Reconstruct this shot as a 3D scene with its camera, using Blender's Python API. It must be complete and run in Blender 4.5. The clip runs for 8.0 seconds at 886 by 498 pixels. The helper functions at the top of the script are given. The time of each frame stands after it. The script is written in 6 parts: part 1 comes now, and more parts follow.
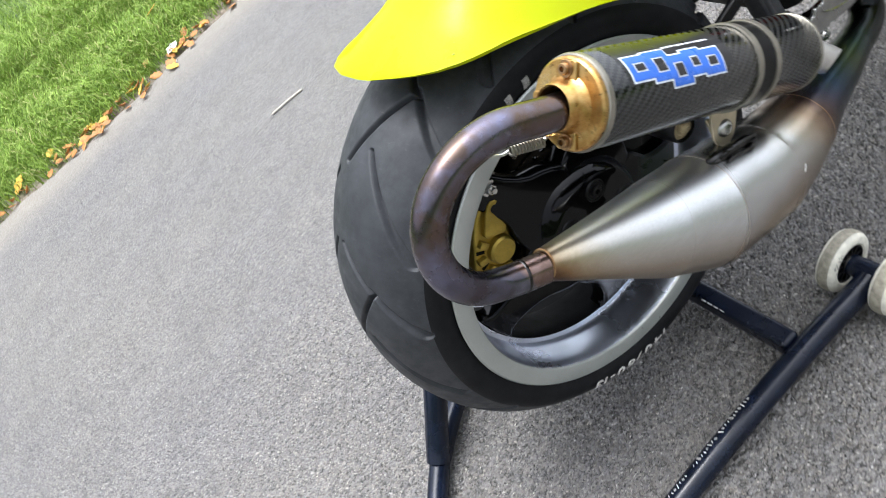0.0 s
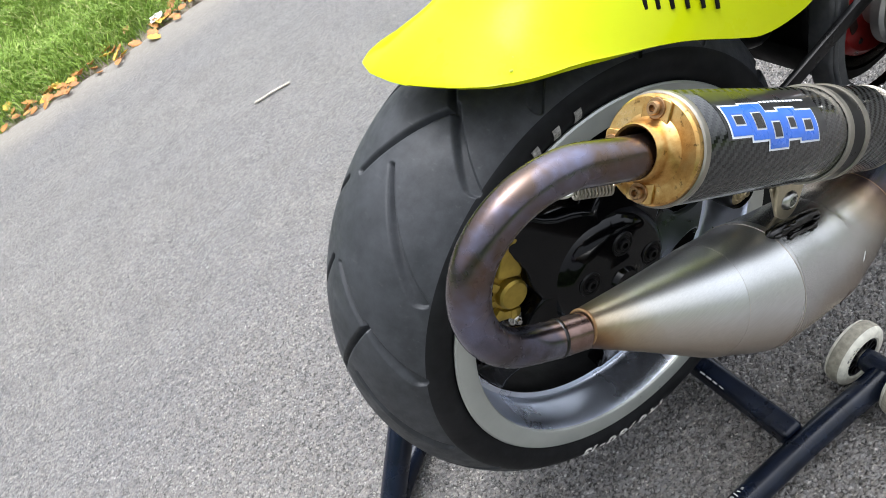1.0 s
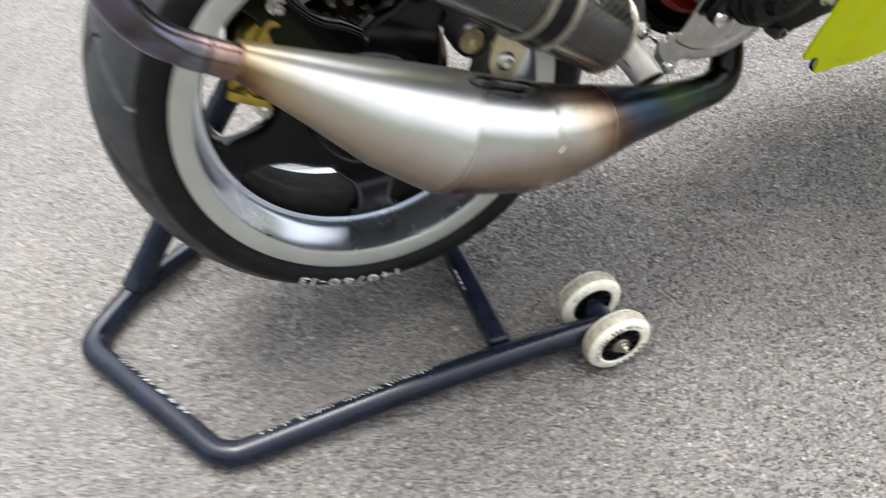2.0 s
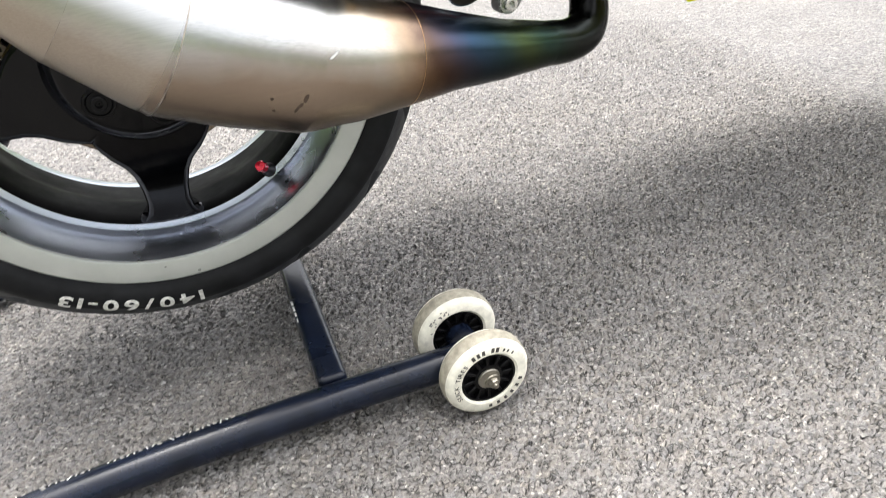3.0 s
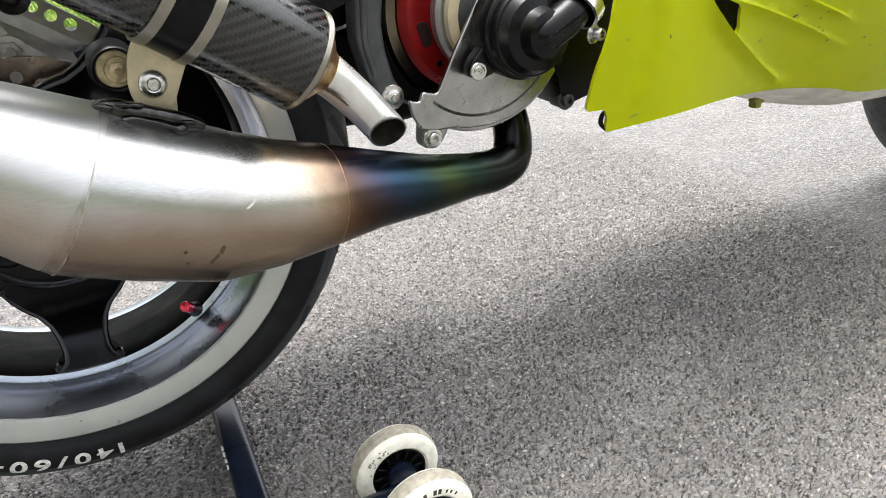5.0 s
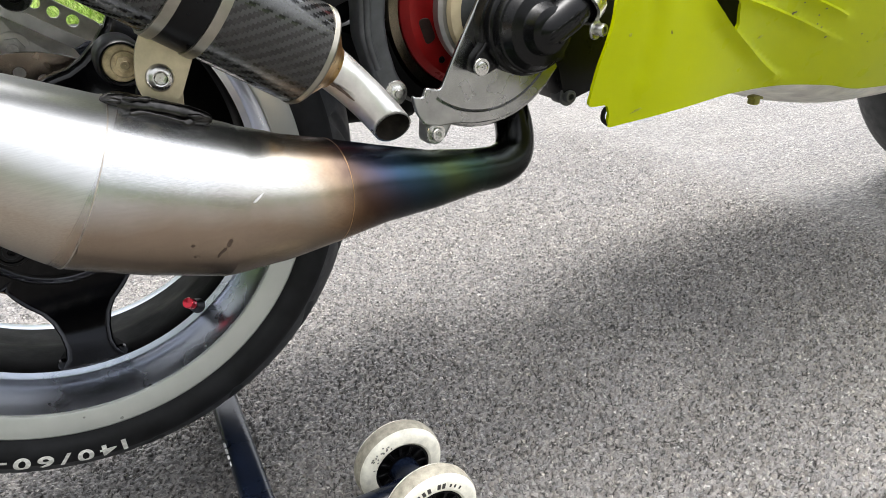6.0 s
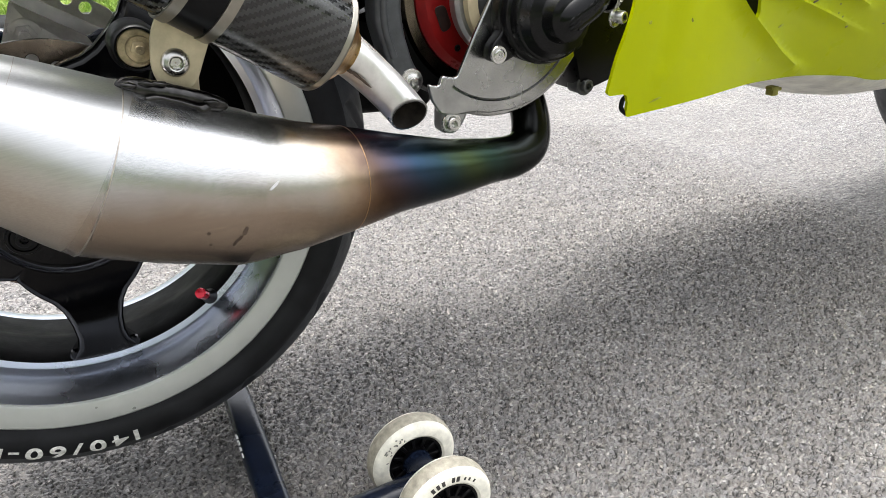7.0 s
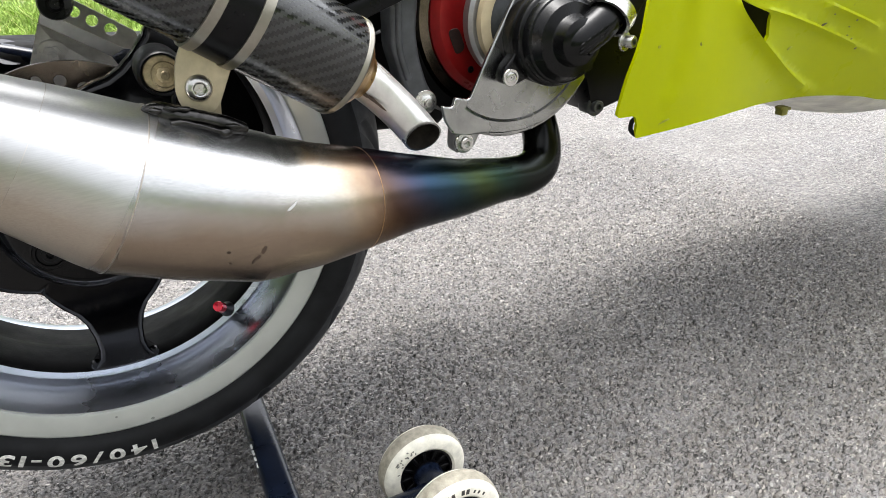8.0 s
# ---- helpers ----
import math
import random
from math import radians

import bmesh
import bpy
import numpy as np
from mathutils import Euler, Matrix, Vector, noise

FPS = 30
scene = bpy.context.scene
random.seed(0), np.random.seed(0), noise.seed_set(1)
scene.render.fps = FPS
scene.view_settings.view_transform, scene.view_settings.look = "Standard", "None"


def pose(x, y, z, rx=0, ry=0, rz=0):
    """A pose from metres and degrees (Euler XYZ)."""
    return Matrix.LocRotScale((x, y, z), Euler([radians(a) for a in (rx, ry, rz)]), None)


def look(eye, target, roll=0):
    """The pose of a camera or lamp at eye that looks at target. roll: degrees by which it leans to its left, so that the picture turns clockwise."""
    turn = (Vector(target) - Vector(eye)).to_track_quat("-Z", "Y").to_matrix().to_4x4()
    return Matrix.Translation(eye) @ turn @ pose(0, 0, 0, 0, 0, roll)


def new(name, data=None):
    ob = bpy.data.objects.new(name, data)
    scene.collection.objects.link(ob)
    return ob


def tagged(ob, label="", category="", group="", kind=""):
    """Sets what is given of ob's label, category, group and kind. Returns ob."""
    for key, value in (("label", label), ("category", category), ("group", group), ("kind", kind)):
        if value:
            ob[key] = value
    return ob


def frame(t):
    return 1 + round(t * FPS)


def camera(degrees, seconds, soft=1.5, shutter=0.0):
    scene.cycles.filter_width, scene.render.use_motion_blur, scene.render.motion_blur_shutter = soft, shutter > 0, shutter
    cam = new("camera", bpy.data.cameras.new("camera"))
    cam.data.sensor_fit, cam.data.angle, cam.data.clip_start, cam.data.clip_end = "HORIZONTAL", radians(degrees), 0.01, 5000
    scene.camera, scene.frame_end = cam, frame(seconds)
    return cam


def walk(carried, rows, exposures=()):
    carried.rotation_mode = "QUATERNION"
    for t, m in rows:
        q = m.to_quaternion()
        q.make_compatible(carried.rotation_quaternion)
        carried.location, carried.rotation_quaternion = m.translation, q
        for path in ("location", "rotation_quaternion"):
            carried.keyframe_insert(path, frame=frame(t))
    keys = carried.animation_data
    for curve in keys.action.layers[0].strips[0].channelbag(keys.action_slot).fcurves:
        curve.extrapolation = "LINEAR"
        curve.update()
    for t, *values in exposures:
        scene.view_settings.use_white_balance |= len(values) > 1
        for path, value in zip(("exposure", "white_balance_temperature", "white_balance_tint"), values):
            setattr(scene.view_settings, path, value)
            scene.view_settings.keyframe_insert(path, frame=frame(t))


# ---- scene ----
from mathutils import geometry

# camera and its path
cam = camera(62.64, 8.0, soft=0.6, shutter=0.3)
PATH = [
    (0.0, (-0.2144, -0.5039, 0.8113), (-0.1244, 0.0212, 0.3573), -40.43),
    (0.5, (-0.2237, -0.4234, 0.7898), (-0.1108, 0.0931, 0.3310), -31.44),
    (0.8, (-0.2350, -0.4140, 0.7910), (-0.0931, 0.0958, 0.3367), -29.20),
    (1.0, (-0.2277, -0.4159, 0.7912), (-0.0939, 0.0911, 0.3276), -28.81),
    (1.2, (-0.2316, -0.4324, 0.7846), (-0.1052, 0.0751, 0.3195), -27.52),
    (1.5, (-0.2257, -0.5112, 0.7768), (-0.1091, -0.0054, 0.3072), -23.42),
    (1.7, (-0.1986, -0.5785, 0.7517), (-0.0911, -0.0928, 0.2592), -11.54),
    (2.0, (-0.1197, -0.5964, 0.6675), (0.0296, -0.1211, 0.1759), -4.71),
    (2.2, (-0.0642, -0.5952, 0.5822), (0.1086, -0.1146, 0.1035), -1.88),
    (3.3, (0.0234, -0.5976, 0.4492), (0.2345, -0.0343, 0.0912), -5.84),
    (3.5, (0.0267, -0.5911, 0.4537), (0.2461, -0.0236, 0.1076), -5.97),
    (4.0, (0.0326, -0.5813, 0.4592), (0.2751, -0.0102, 0.1351), -4.94),
    (4.5, (0.0449, -0.5811, 0.4659), (0.3036, -0.0086, 0.1573), -4.91),
    (6.0, (0.0357, -0.5813, 0.4630), (0.3083, -0.0139, 0.1568), -4.86),
    (6.5, (0.0315, -0.5763, 0.4577), (0.3010, -0.0110, 0.1450), -4.57),
    (7.0, (0.0311, -0.5742, 0.4576), (0.2974, -0.0058, 0.1478), -4.86),
    (7.5, (0.0310, -0.5761, 0.4603), (0.2959, -0.0047, 0.1548), -4.83),
    (8.0, (0.0287, -0.5821, 0.4692), (0.2861, -0.0054, 0.1671), -4.84),
]
walk(cam, [(t, look(eye, target, roll)) for t, eye, target, roll in PATH],
     exposures=[(0.0, 0.71, 6120, 10), (1.0, 0.66, 6150, 10), (1.5, 0.66, 6300, 10), (2.0, 1.00, 6500, 10), (2.2, 1.16, 6550, 10), (3.3, 1.27, 6600, 10), (4.5, 1.14, 6560, 10), (8.0, 1.13, 6480, 10)])

# overcast daylight: pale sky and a broad, weak sun
SUN_ELEVATION, SUN_AZIMUTH = 80.0, 345.0
world = bpy.data.worlds.new("overcast_sky")
scene.world = world
world.use_nodes = True
wn = world.node_tree
sky = wn.nodes.new("ShaderNodeTexSky")
sky.sky_type, sky.sun_disc = "NISHITA", False
sky.sun_elevation, sky.sun_rotation = radians(SUN_ELEVATION), radians(SUN_AZIMUTH)
sky.dust_density, sky.ozone_density, sky.air_density = 4.0, 1.0, 1.0
pale = wn.nodes.new("ShaderNodeHueSaturation")
pale.inputs["Saturation"].default_value = 0.18
wn.links.new(sky.outputs[0], pale.inputs["Color"])
background = wn.nodes["Background"]
background.inputs[1].default_value = 0.168
# an overcast sky is brightest overhead
direction = wn.nodes.new("ShaderNodeTexCoord")
split = wn.nodes.new("ShaderNodeSeparateXYZ")
wn.links.new(direction.outputs["Generated"], split.inputs[0])
cloud = wn.nodes.new("ShaderNodeMapRange")
for slot, value in zip(("From Min", "From Max", "To Min", "To Max"), (0.0, 1.0, 1.0, 1.8)):
    cloud.inputs[slot].default_value = value
wn.links.new(split.outputs[2], cloud.inputs["Value"])
# the cloud is thinner, and brighter, towards the hidden sun
towards = wn.nodes.new("ShaderNodeVectorMath")
towards.operation = "DOT_PRODUCT"
towards.inputs[1].default_value = Vector((0.78, 0.15, 0.62)).normalized()
wn.links.new(direction.outputs["Generated"], towards.inputs[0])
near_sun = wn.nodes.new("ShaderNodeMapRange")
for slot, value in zip(("From Min", "From Max", "To Min", "To Max"), (-0.2, 1.0, 0.0, 1.0)):
    near_sun.inputs[slot].default_value = value
wn.links.new(towards.outputs["Value"], near_sun.inputs["Value"])
rise = wn.nodes.new("ShaderNodeMath")
rise.operation = "POWER"
rise.inputs[1].default_value = 2.0
wn.links.new(near_sun.outputs[0], rise.inputs[0])
glow = wn.nodes.new("ShaderNodeMath")
glow.operation = "MULTIPLY_ADD"
glow.inputs[1].default_value, glow.inputs[2].default_value = 1.45, 0.70
wn.links.new(rise.outputs[0], glow.inputs[0])
cover = wn.nodes.new("ShaderNodeMath")
cover.operation = "MULTIPLY"
wn.links.new(cloud.outputs[0], cover.inputs[0])
wn.links.new(glow.outputs[0], cover.inputs[1])
veil = wn.nodes.new("ShaderNodeMix")
veil.data_type, veil.blend_type = "RGBA", "MULTIPLY"
veil.inputs[0].default_value = 1.0
wn.links.new(pale.outputs[0], veil.inputs[6])
wn.links.new(cover.outputs[0], veil.inputs[7])
wn.links.new(veil.outputs[2], background.inputs[0])
sun_data = bpy.data.lights.new("sun", "SUN")
sun_data.energy, sun_data.angle, sun_data.color = 0.68, radians(22), (1.0, 0.985, 0.96)
sun = new("sun", sun_data)
az, el = radians(SUN_AZIMUTH), radians(SUN_ELEVATION)
sun.matrix_world = look((math.sin(az) * math.cos(el) * 20, math.cos(az) * math.cos(el) * 20, math.sin(el) * 20), (0, 0, 0))


# ---- materials ----
class Nodes:
    """A small writer of node materials; coordinates are metres of the object."""

    def __init__(self, name, rough=0.5, metal=0.0, coat=0.0, spec=0.5):
        self.mat = bpy.data.materials.new(name)
        self.mat.use_nodes = True
        self.t = self.mat.node_tree
        self.b = self.t.nodes["Principled BSDF"]
        self.b.inputs["Roughness"].default_value = rough
        self.b.inputs["Metallic"].default_value = metal
        self.b.inputs["Coat Weight"].default_value = coat
        self.b.inputs["Coat Roughness"].default_value = 0.06
        self.b.inputs["Specular IOR Level"].default_value = spec
        self.co = self.t.nodes.new("ShaderNodeTexCoord")

    def link(self, a, b):
        self.t.links.new(a, b)

    def where(self, scale=(1, 1, 1), uv=False):
        m = self.t.nodes.new("ShaderNodeMapping")
        m.inputs["Scale"].default_value = scale
        self.link(self.co.outputs["UV" if uv else "Object"], m.inputs[0])
        return m.outputs[0]

    def noise(self, scale, detail=4.0, rough=0.6, stretch=(1, 1, 1), uv=False):
        n = self.t.nodes.new("ShaderNodeTexNoise")
        n.inputs["Scale"].default_value, n.inputs["Detail"].default_value, n.inputs["Roughness"].default_value = scale, detail, rough
        self.link(self.where(stretch, uv), n.inputs["Vector"])
        return n.outputs[0]

    def cells(self, scale, feature="F1", out="Distance", rand=1.0):
        n = self.t.nodes.new("ShaderNodeTexVoronoi")
        n.feature = feature
        n.inputs["Scale"].default_value, n.inputs["Randomness"].default_value = scale, rand
        self.link(self.where(), n.inputs["Vector"])
        return n.outputs[out]

    def math(self, op, a, b=0.0, c=0.0):
        n = self.t.nodes.new("ShaderNodeMath")
        n.operation = op
        for i, v in enumerate((a, b, c)):
            if isinstance(v, (int, float)):
                n.inputs[i].default_value = v
            else:
                self.link(v, n.inputs[i])
        return n.outputs[0]

    def axis(self, which, uv=False):
        n = self.t.nodes.new("ShaderNodeSeparateXYZ")
        self.link(self.co.outputs["UV" if uv else "Object"], n.inputs[0])
        return n.outputs[which]

    def ramp(self, value, *stops):
        n = self.t.nodes.new("ShaderNodeValToRGB")
        e = n.color_ramp.elements
        while len(e) < len(stops):
            e.new(0.5)
        for el_, (p, c) in zip(e, stops):
            el_.position = p
            el_.color = (*c, 1) if isinstance(c, tuple) else (c, c, c, 1)
        self.link(value, n.inputs[0])
        return n.outputs[0]

    def span(self, value, a, b, lo=0.0, hi=1.0):
        n = self.t.nodes.new("ShaderNodeMapRange")
        for i, v in enumerate((a, b, lo, hi)):
            n.inputs[i + 1].default_value = v
        self.link(value, n.inputs[0])
        return n.outputs[0]

    def mix(self, fac, a, b, mode="MIX"):
        n = self.t.nodes.new("ShaderNodeMix")
        n.data_type, n.blend_type = "RGBA", mode
        for i, v in ((0, fac), (6, a), (7, b)):
            if isinstance(v, (int, float)):
                n.inputs[i].default_value = v
            elif isinstance(v, tuple):
                n.inputs[i].default_value = (*v, 1)
            else:
                self.link(v, n.inputs[i])
        return n.outputs[2]

    def colour(self, v):
        if isinstance(v, tuple):
            self.b.inputs["Base Color"].default_value = (*v, 1)
        else:
            self.link(v, self.b.inputs["Base Color"])
        return self

    def rough(self, v):
        self.link(v, self.b.inputs["Roughness"])
        return self

    def bump(self, height, strength=0.3, distance=0.001):
        n = self.t.nodes.new("ShaderNodeBump")
        n.inputs["Strength"].default_value, n.inputs["Distance"].default_value = strength, distance
        self.link(height, n.inputs["Height"])
        self.link(n.outputs[0], self.b.inputs["Normal"])
        return self


def plain(name, colour, rough=0.5, metal=0.0, coat=0.0, vary=0.25, scale=60.0, bump=0.08, spec=0.5):
    """A surface of one colour with worn patches and a fine grain."""
    m = Nodes(name, rough, metal, coat, spec)
    dark = tuple(c * (1 - vary) for c in colour)
    light = tuple(min(1.0, c * (1 + vary * 0.6)) for c in colour)
    m.colour(m.mix(m.ramp(m.noise(scale, 5), (0.3, 0.0), (0.7, 1.0)), dark, light))
    m.rough(m.span(m.noise(scale * 0.37, 4), 0.3, 0.7, rough * 0.8, min(1.0, rough * 1.25)))
    m.bump(m.noise(scale * 6, 4), bump, 0.0006)
    return m.mat


def asphalt():
    """Flat worn stone chips of 3 to 6 mm in a grey binder, with open crevices between some of them."""
    m = Nodes("asphalt", 0.75, spec=0.5)
    nodes = m.t.nodes
    LAID = (0.86, 1.08, 0.0)   # rolled along the road
    place = m.where(LAID)
    warp = nodes.new("ShaderNodeTexNoise")
    warp.inputs["Scale"].default_value, warp.inputs["Detail"].default_value = 120.0, 3.0
    m.link(place, warp.inputs["Vector"])
    shift = nodes.new("ShaderNodeVectorMath")
    shift.operation = "MULTIPLY_ADD"
    m.link(warp.outputs["Color"], shift.inputs[0])
    shift.inputs[1].default_value = (0.0022, 0.0022, 0.0)
    m.link(place, shift.inputs[2])

    def chips(scale, feature):
        n = nodes.new("ShaderNodeTexVoronoi")
        n.voronoi_dimensions, n.feature = "2D", feature
        n.inputs["Scale"].default_value = scale
        m.link(shift.outputs[0], n.inputs["Vector"])
        return n

    big, rim_ = chips(225, "F1"), chips(225, "DISTANCE_TO_EDGE")
    small = chips(520, "F1")
    sep, sep2 = nodes.new("ShaderNodeSeparateColor"), nodes.new("ShaderNodeSeparateColor")
    m.link(big.outputs["Color"], sep.inputs[0])
    m.link(small.outputs["Color"], sep2.inputs[0])
    stone = m.ramp(sep.outputs[0], (0.0, (0.185, 0.180, 0.175)), (0.35, (0.236, 0.231, 0.224)), (0.75, (0.288, 0.282, 0.273)), (0.95, (0.31, 0.302, 0.29)), (1.0, (0.50, 0.49, 0.47)))
    fines = m.ramp(sep2.outputs[0], (0.0, (0.162, 0.159, 0.155)), (0.5, (0.230, 0.225, 0.219)), (0.93, (0.298, 0.291, 0.281)), (1.0, (0.52, 0.51, 0.48)))
    bare = m.ramp(m.noise(75, 4, 0.6, LAID), (0.48, 0.10), (0.66, 0.70))
    c = m.mix(bare, fines, stone)
    # cracks and pits: dark binder, with the shade of open crevices painted in
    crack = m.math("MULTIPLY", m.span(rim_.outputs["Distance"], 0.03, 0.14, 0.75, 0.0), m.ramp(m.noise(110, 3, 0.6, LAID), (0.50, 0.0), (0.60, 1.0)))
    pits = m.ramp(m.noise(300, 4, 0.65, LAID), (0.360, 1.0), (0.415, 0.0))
    tint = m.ramp(sep.outputs[1], (0.0, (1.05, 1.00, 0.94)), (0.4, (1.03, 1.0, 0.975)), (0.75, (1.015, 1.0, 0.99)), (1.0, (0.995, 0.995, 1.01)))
    c = m.mix(1.0, c, tint, "MULTIPLY")
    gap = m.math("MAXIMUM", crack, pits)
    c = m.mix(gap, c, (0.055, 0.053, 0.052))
    grain = m.ramp(m.noise(900, 3, 0.6, LAID), (0.3, 0.86), (0.7, 1.13))
    c = m.mix(1.0, c, grain, "MULTIPLY")
    warm = m.ramp(m.noise(2.2, 5, 0.6, LAID), (0.3, (0.93, 0.93, 0.95)), (0.7, (1.05, 1.03, 1.00)))
    c = m.mix(1.0, c, warm, "MULTIPLY")
    blotch = m.ramp(m.noise(11, 6, 0.7, LAID), (0.35, 0.90), (0.65, 1.08))
    c = m.mix(1.0, c, blotch, "MULTIPLY")
    # pale worn strip of sand along the verge
    edge = m.math("ADD", m.axis(1), m.math("MULTIPLY", m.noise(5, 5, 0.6, LAID), 0.22))
    c = m.mix(m.span(edge, 2.02, 2.26, 0.0, 0.75), c, (0.40, 0.36, 0.30))
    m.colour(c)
    # each chip lies at its own tilt and height
    local = nodes.new("ShaderNodeVectorMath")
    local.operation = "SUBTRACT"
    m.link(shift.outputs[0], local.inputs[0])
    m.link(big.outputs["Position"], local.inputs[1])
    away = nodes.new("ShaderNodeVectorMath")
    away.operation = "SUBTRACT"
    m.link(big.outputs["Color"], away.inputs[0])
    away.inputs[1].default_value = (0.5, 0.5, 0.5)
    tilt = nodes.new("ShaderNodeVectorMath")
    tilt.operation = "DOT_PRODUCT"
    m.link(local.outputs[0], tilt.inputs[0])
    m.link(away.outputs[0], tilt.inputs[1])
    h = m.math("ADD", m.math("MULTIPLY", tilt.outputs["Value"], 360.0), m.math("SUBTRACT", m.math("MULTIPLY", sep.outputs[2], 0.35), m.math("MULTIPLY", big.outputs["Distance"], 1.1)))
    h = m.math("SUBTRACT", m.math("ADD", h, m.math("MULTIPLY", m.noise(430, 4, 0.65, LAID), 1.1)), m.math("MULTIPLY", gap, 1.5))
    m.bump(h, 1.0, 0.0034)
    m.rough(m.span(sep.outputs[1], 0, 1, 0.48, 0.80))
    return m.mat


def grass_ground():
    m = Nodes("meadow_soil", 0.95)
    c = m.ramp(m.noise(9, 7, 0.7), (0.3, (0.045, 0.075, 0.016)), (0.55, (0.095, 0.155, 0.025)), (0.75, (0.145, 0.215, 0.036)))
    c = m.mix(m.ramp(m.noise(1.1, 5), (0.45, 0.0), (0.65, 0.5)), c, (0.13, 0.13, 0.05))
    brink = m.math("ADD", m.axis(1), m.math("MULTIPLY", m.noise(7, 5), 0.16))   # bare gritty soil beside the road
    road_side = m.math("MULTIPLY", m.span(brink, 2.42, 2.34), m.span(m.axis(1), 2.0, 2.05))
    m.colour(m.mix(road_side, c, m.ramp(m.noise(70, 4), (0.3, (0.16, 0.125, 0.085)), (0.7, (0.36, 0.31, 0.24)))))
    m.bump(m.noise(60, 5), 1.0, 0.03)
    return m.mat


def grass_blade():
    m = Nodes("grass_blade", 0.75)
    g = m.t.nodes.new("ShaderNodeNewGeometry")
    rnd = g.outputs["Random Per Island"]
    c = m.ramp(rnd, (0.0, (0.13, 0.21, 0.022)), (0.5, (0.20, 0.32, 0.036)), (0.88, (0.27, 0.39, 0.055)), (1.0, (0.48, 0.44, 0.20)))
    m.colour(c)
    m.b.inputs["Subsurface Weight"].default_value = 0.0
    return m.mat


def steel_heat(name, rough=0.27):
    """Brushed steel with the colours that the heat has drawn along the pipe, browner below its axis."""
    m = Nodes(name, rough, 1.0)
    wob = m.math("MULTIPLY", m.math("SUBTRACT", m.noise(38, 4), 0.5), 0.022)
    z_lift = m.math("MULTIPLY", m.math("SUBTRACT", m.axis(2), m.math("SUBTRACT", 0.334, m.math("MULTIPLY", m.axis(0), 0.235))), 0.45)
    x = m.math("ADD", m.math("ADD", m.axis(0), wob), z_lift)
    tail = m.math("ADD", m.axis(0), wob)
    body = m.ramp(m.span(x, 0.10, 0.36), (0.0, (0.51, 0.51, 0.505)), (0.14, (0.51, 0.50, 0.465)), (0.20, (0.50, 0.43, 0.34)), (0.26, (0.33, 0.24, 0.165)),
                  (0.32, (0.12, 0.078, 0.062)), (0.39, (0.062, 0.066, 0.105)), (0.46, (0.030, 0.060, 0.105)), (0.54, (0.022, 0.046, 0.056)), (0.64, (0.046, 0.066, 0.026)), (0.73, (0.020, 0.044, 0.034)), (0.84, (0.022, 0.026, 0.024)), (1.0, (0.016, 0.016, 0.016)))
    cone = m.ramp(m.span(tail, -0.112, -0.02), (0.0, (0.22, 0.12, 0.07)), (0.10, (0.55, 0.36, 0.20)), (0.24, (0.85, 0.72, 0.52)), (0.5, (0.95, 0.92, 0.86)), (1.0, (1, 1, 1)))
    c = m.mix(1.0, body, cone, "MULTIPLY")
    brushed = m.noise(1.0, 3, 0.6, (30, 1400, 1400))
    c = m.mix(1.0, c, m.ramp(brushed, (0.3, 0.90), (0.7, 1.05)), "MULTIPLY")
    stain = m.ramp(m.noise(9, 3, 0.5), (0.45, 1.0), (0.80, 0.86))
    # multiplied by a darker brown below the pipe's axis
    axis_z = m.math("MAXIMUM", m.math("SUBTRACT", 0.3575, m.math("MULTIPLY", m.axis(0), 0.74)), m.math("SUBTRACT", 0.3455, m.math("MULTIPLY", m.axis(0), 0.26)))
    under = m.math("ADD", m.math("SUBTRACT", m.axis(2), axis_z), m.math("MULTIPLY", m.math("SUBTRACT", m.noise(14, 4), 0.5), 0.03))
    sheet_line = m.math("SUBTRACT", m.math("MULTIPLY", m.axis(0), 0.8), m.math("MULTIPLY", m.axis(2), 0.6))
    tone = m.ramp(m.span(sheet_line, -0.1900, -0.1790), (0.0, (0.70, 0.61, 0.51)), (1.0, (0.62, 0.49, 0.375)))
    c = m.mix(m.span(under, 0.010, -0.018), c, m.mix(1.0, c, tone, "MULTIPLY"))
    c = m.mix(1.0, c, m.ramp(m.span(sheet_line, -0.1850, -0.1830), (0.0, 1.15), (1.0, 1.0)), "MULTIPLY")
    m.colour(m.mix(1.0, c, stain, "MULTIPLY"))
    # the tail cone is a duller sheet than the belly
    m.rough(m.math("MULTIPLY", m.span(m.noise(8, 3), 0.3, 0.7, rough * 0.94, rough * 1.08), m.span(sheet_line, -0.1850, -0.1830, 1.10, 0.90)))
    m.bump(m.math("ADD", brushed, m.math("MULTIPLY", m.noise(13, 2), 4.0)), 0.07, 0.0006)
    # the brushing runs along the pipe and draws highlights out across it
    m.b.inputs["Anisotropic"].default_value, m.b.inputs["Anisotropic Rotation"].default_value = 0.55, 0.25
    along = m.t.nodes.new("ShaderNodeCombineXYZ")
    for k, v in enumerate((0.93, 0.09, -0.36)):
        along.inputs[k].default_value = v
    m.link(along.outputs[0], m.b.inputs["Tangent"])
    return m.mat


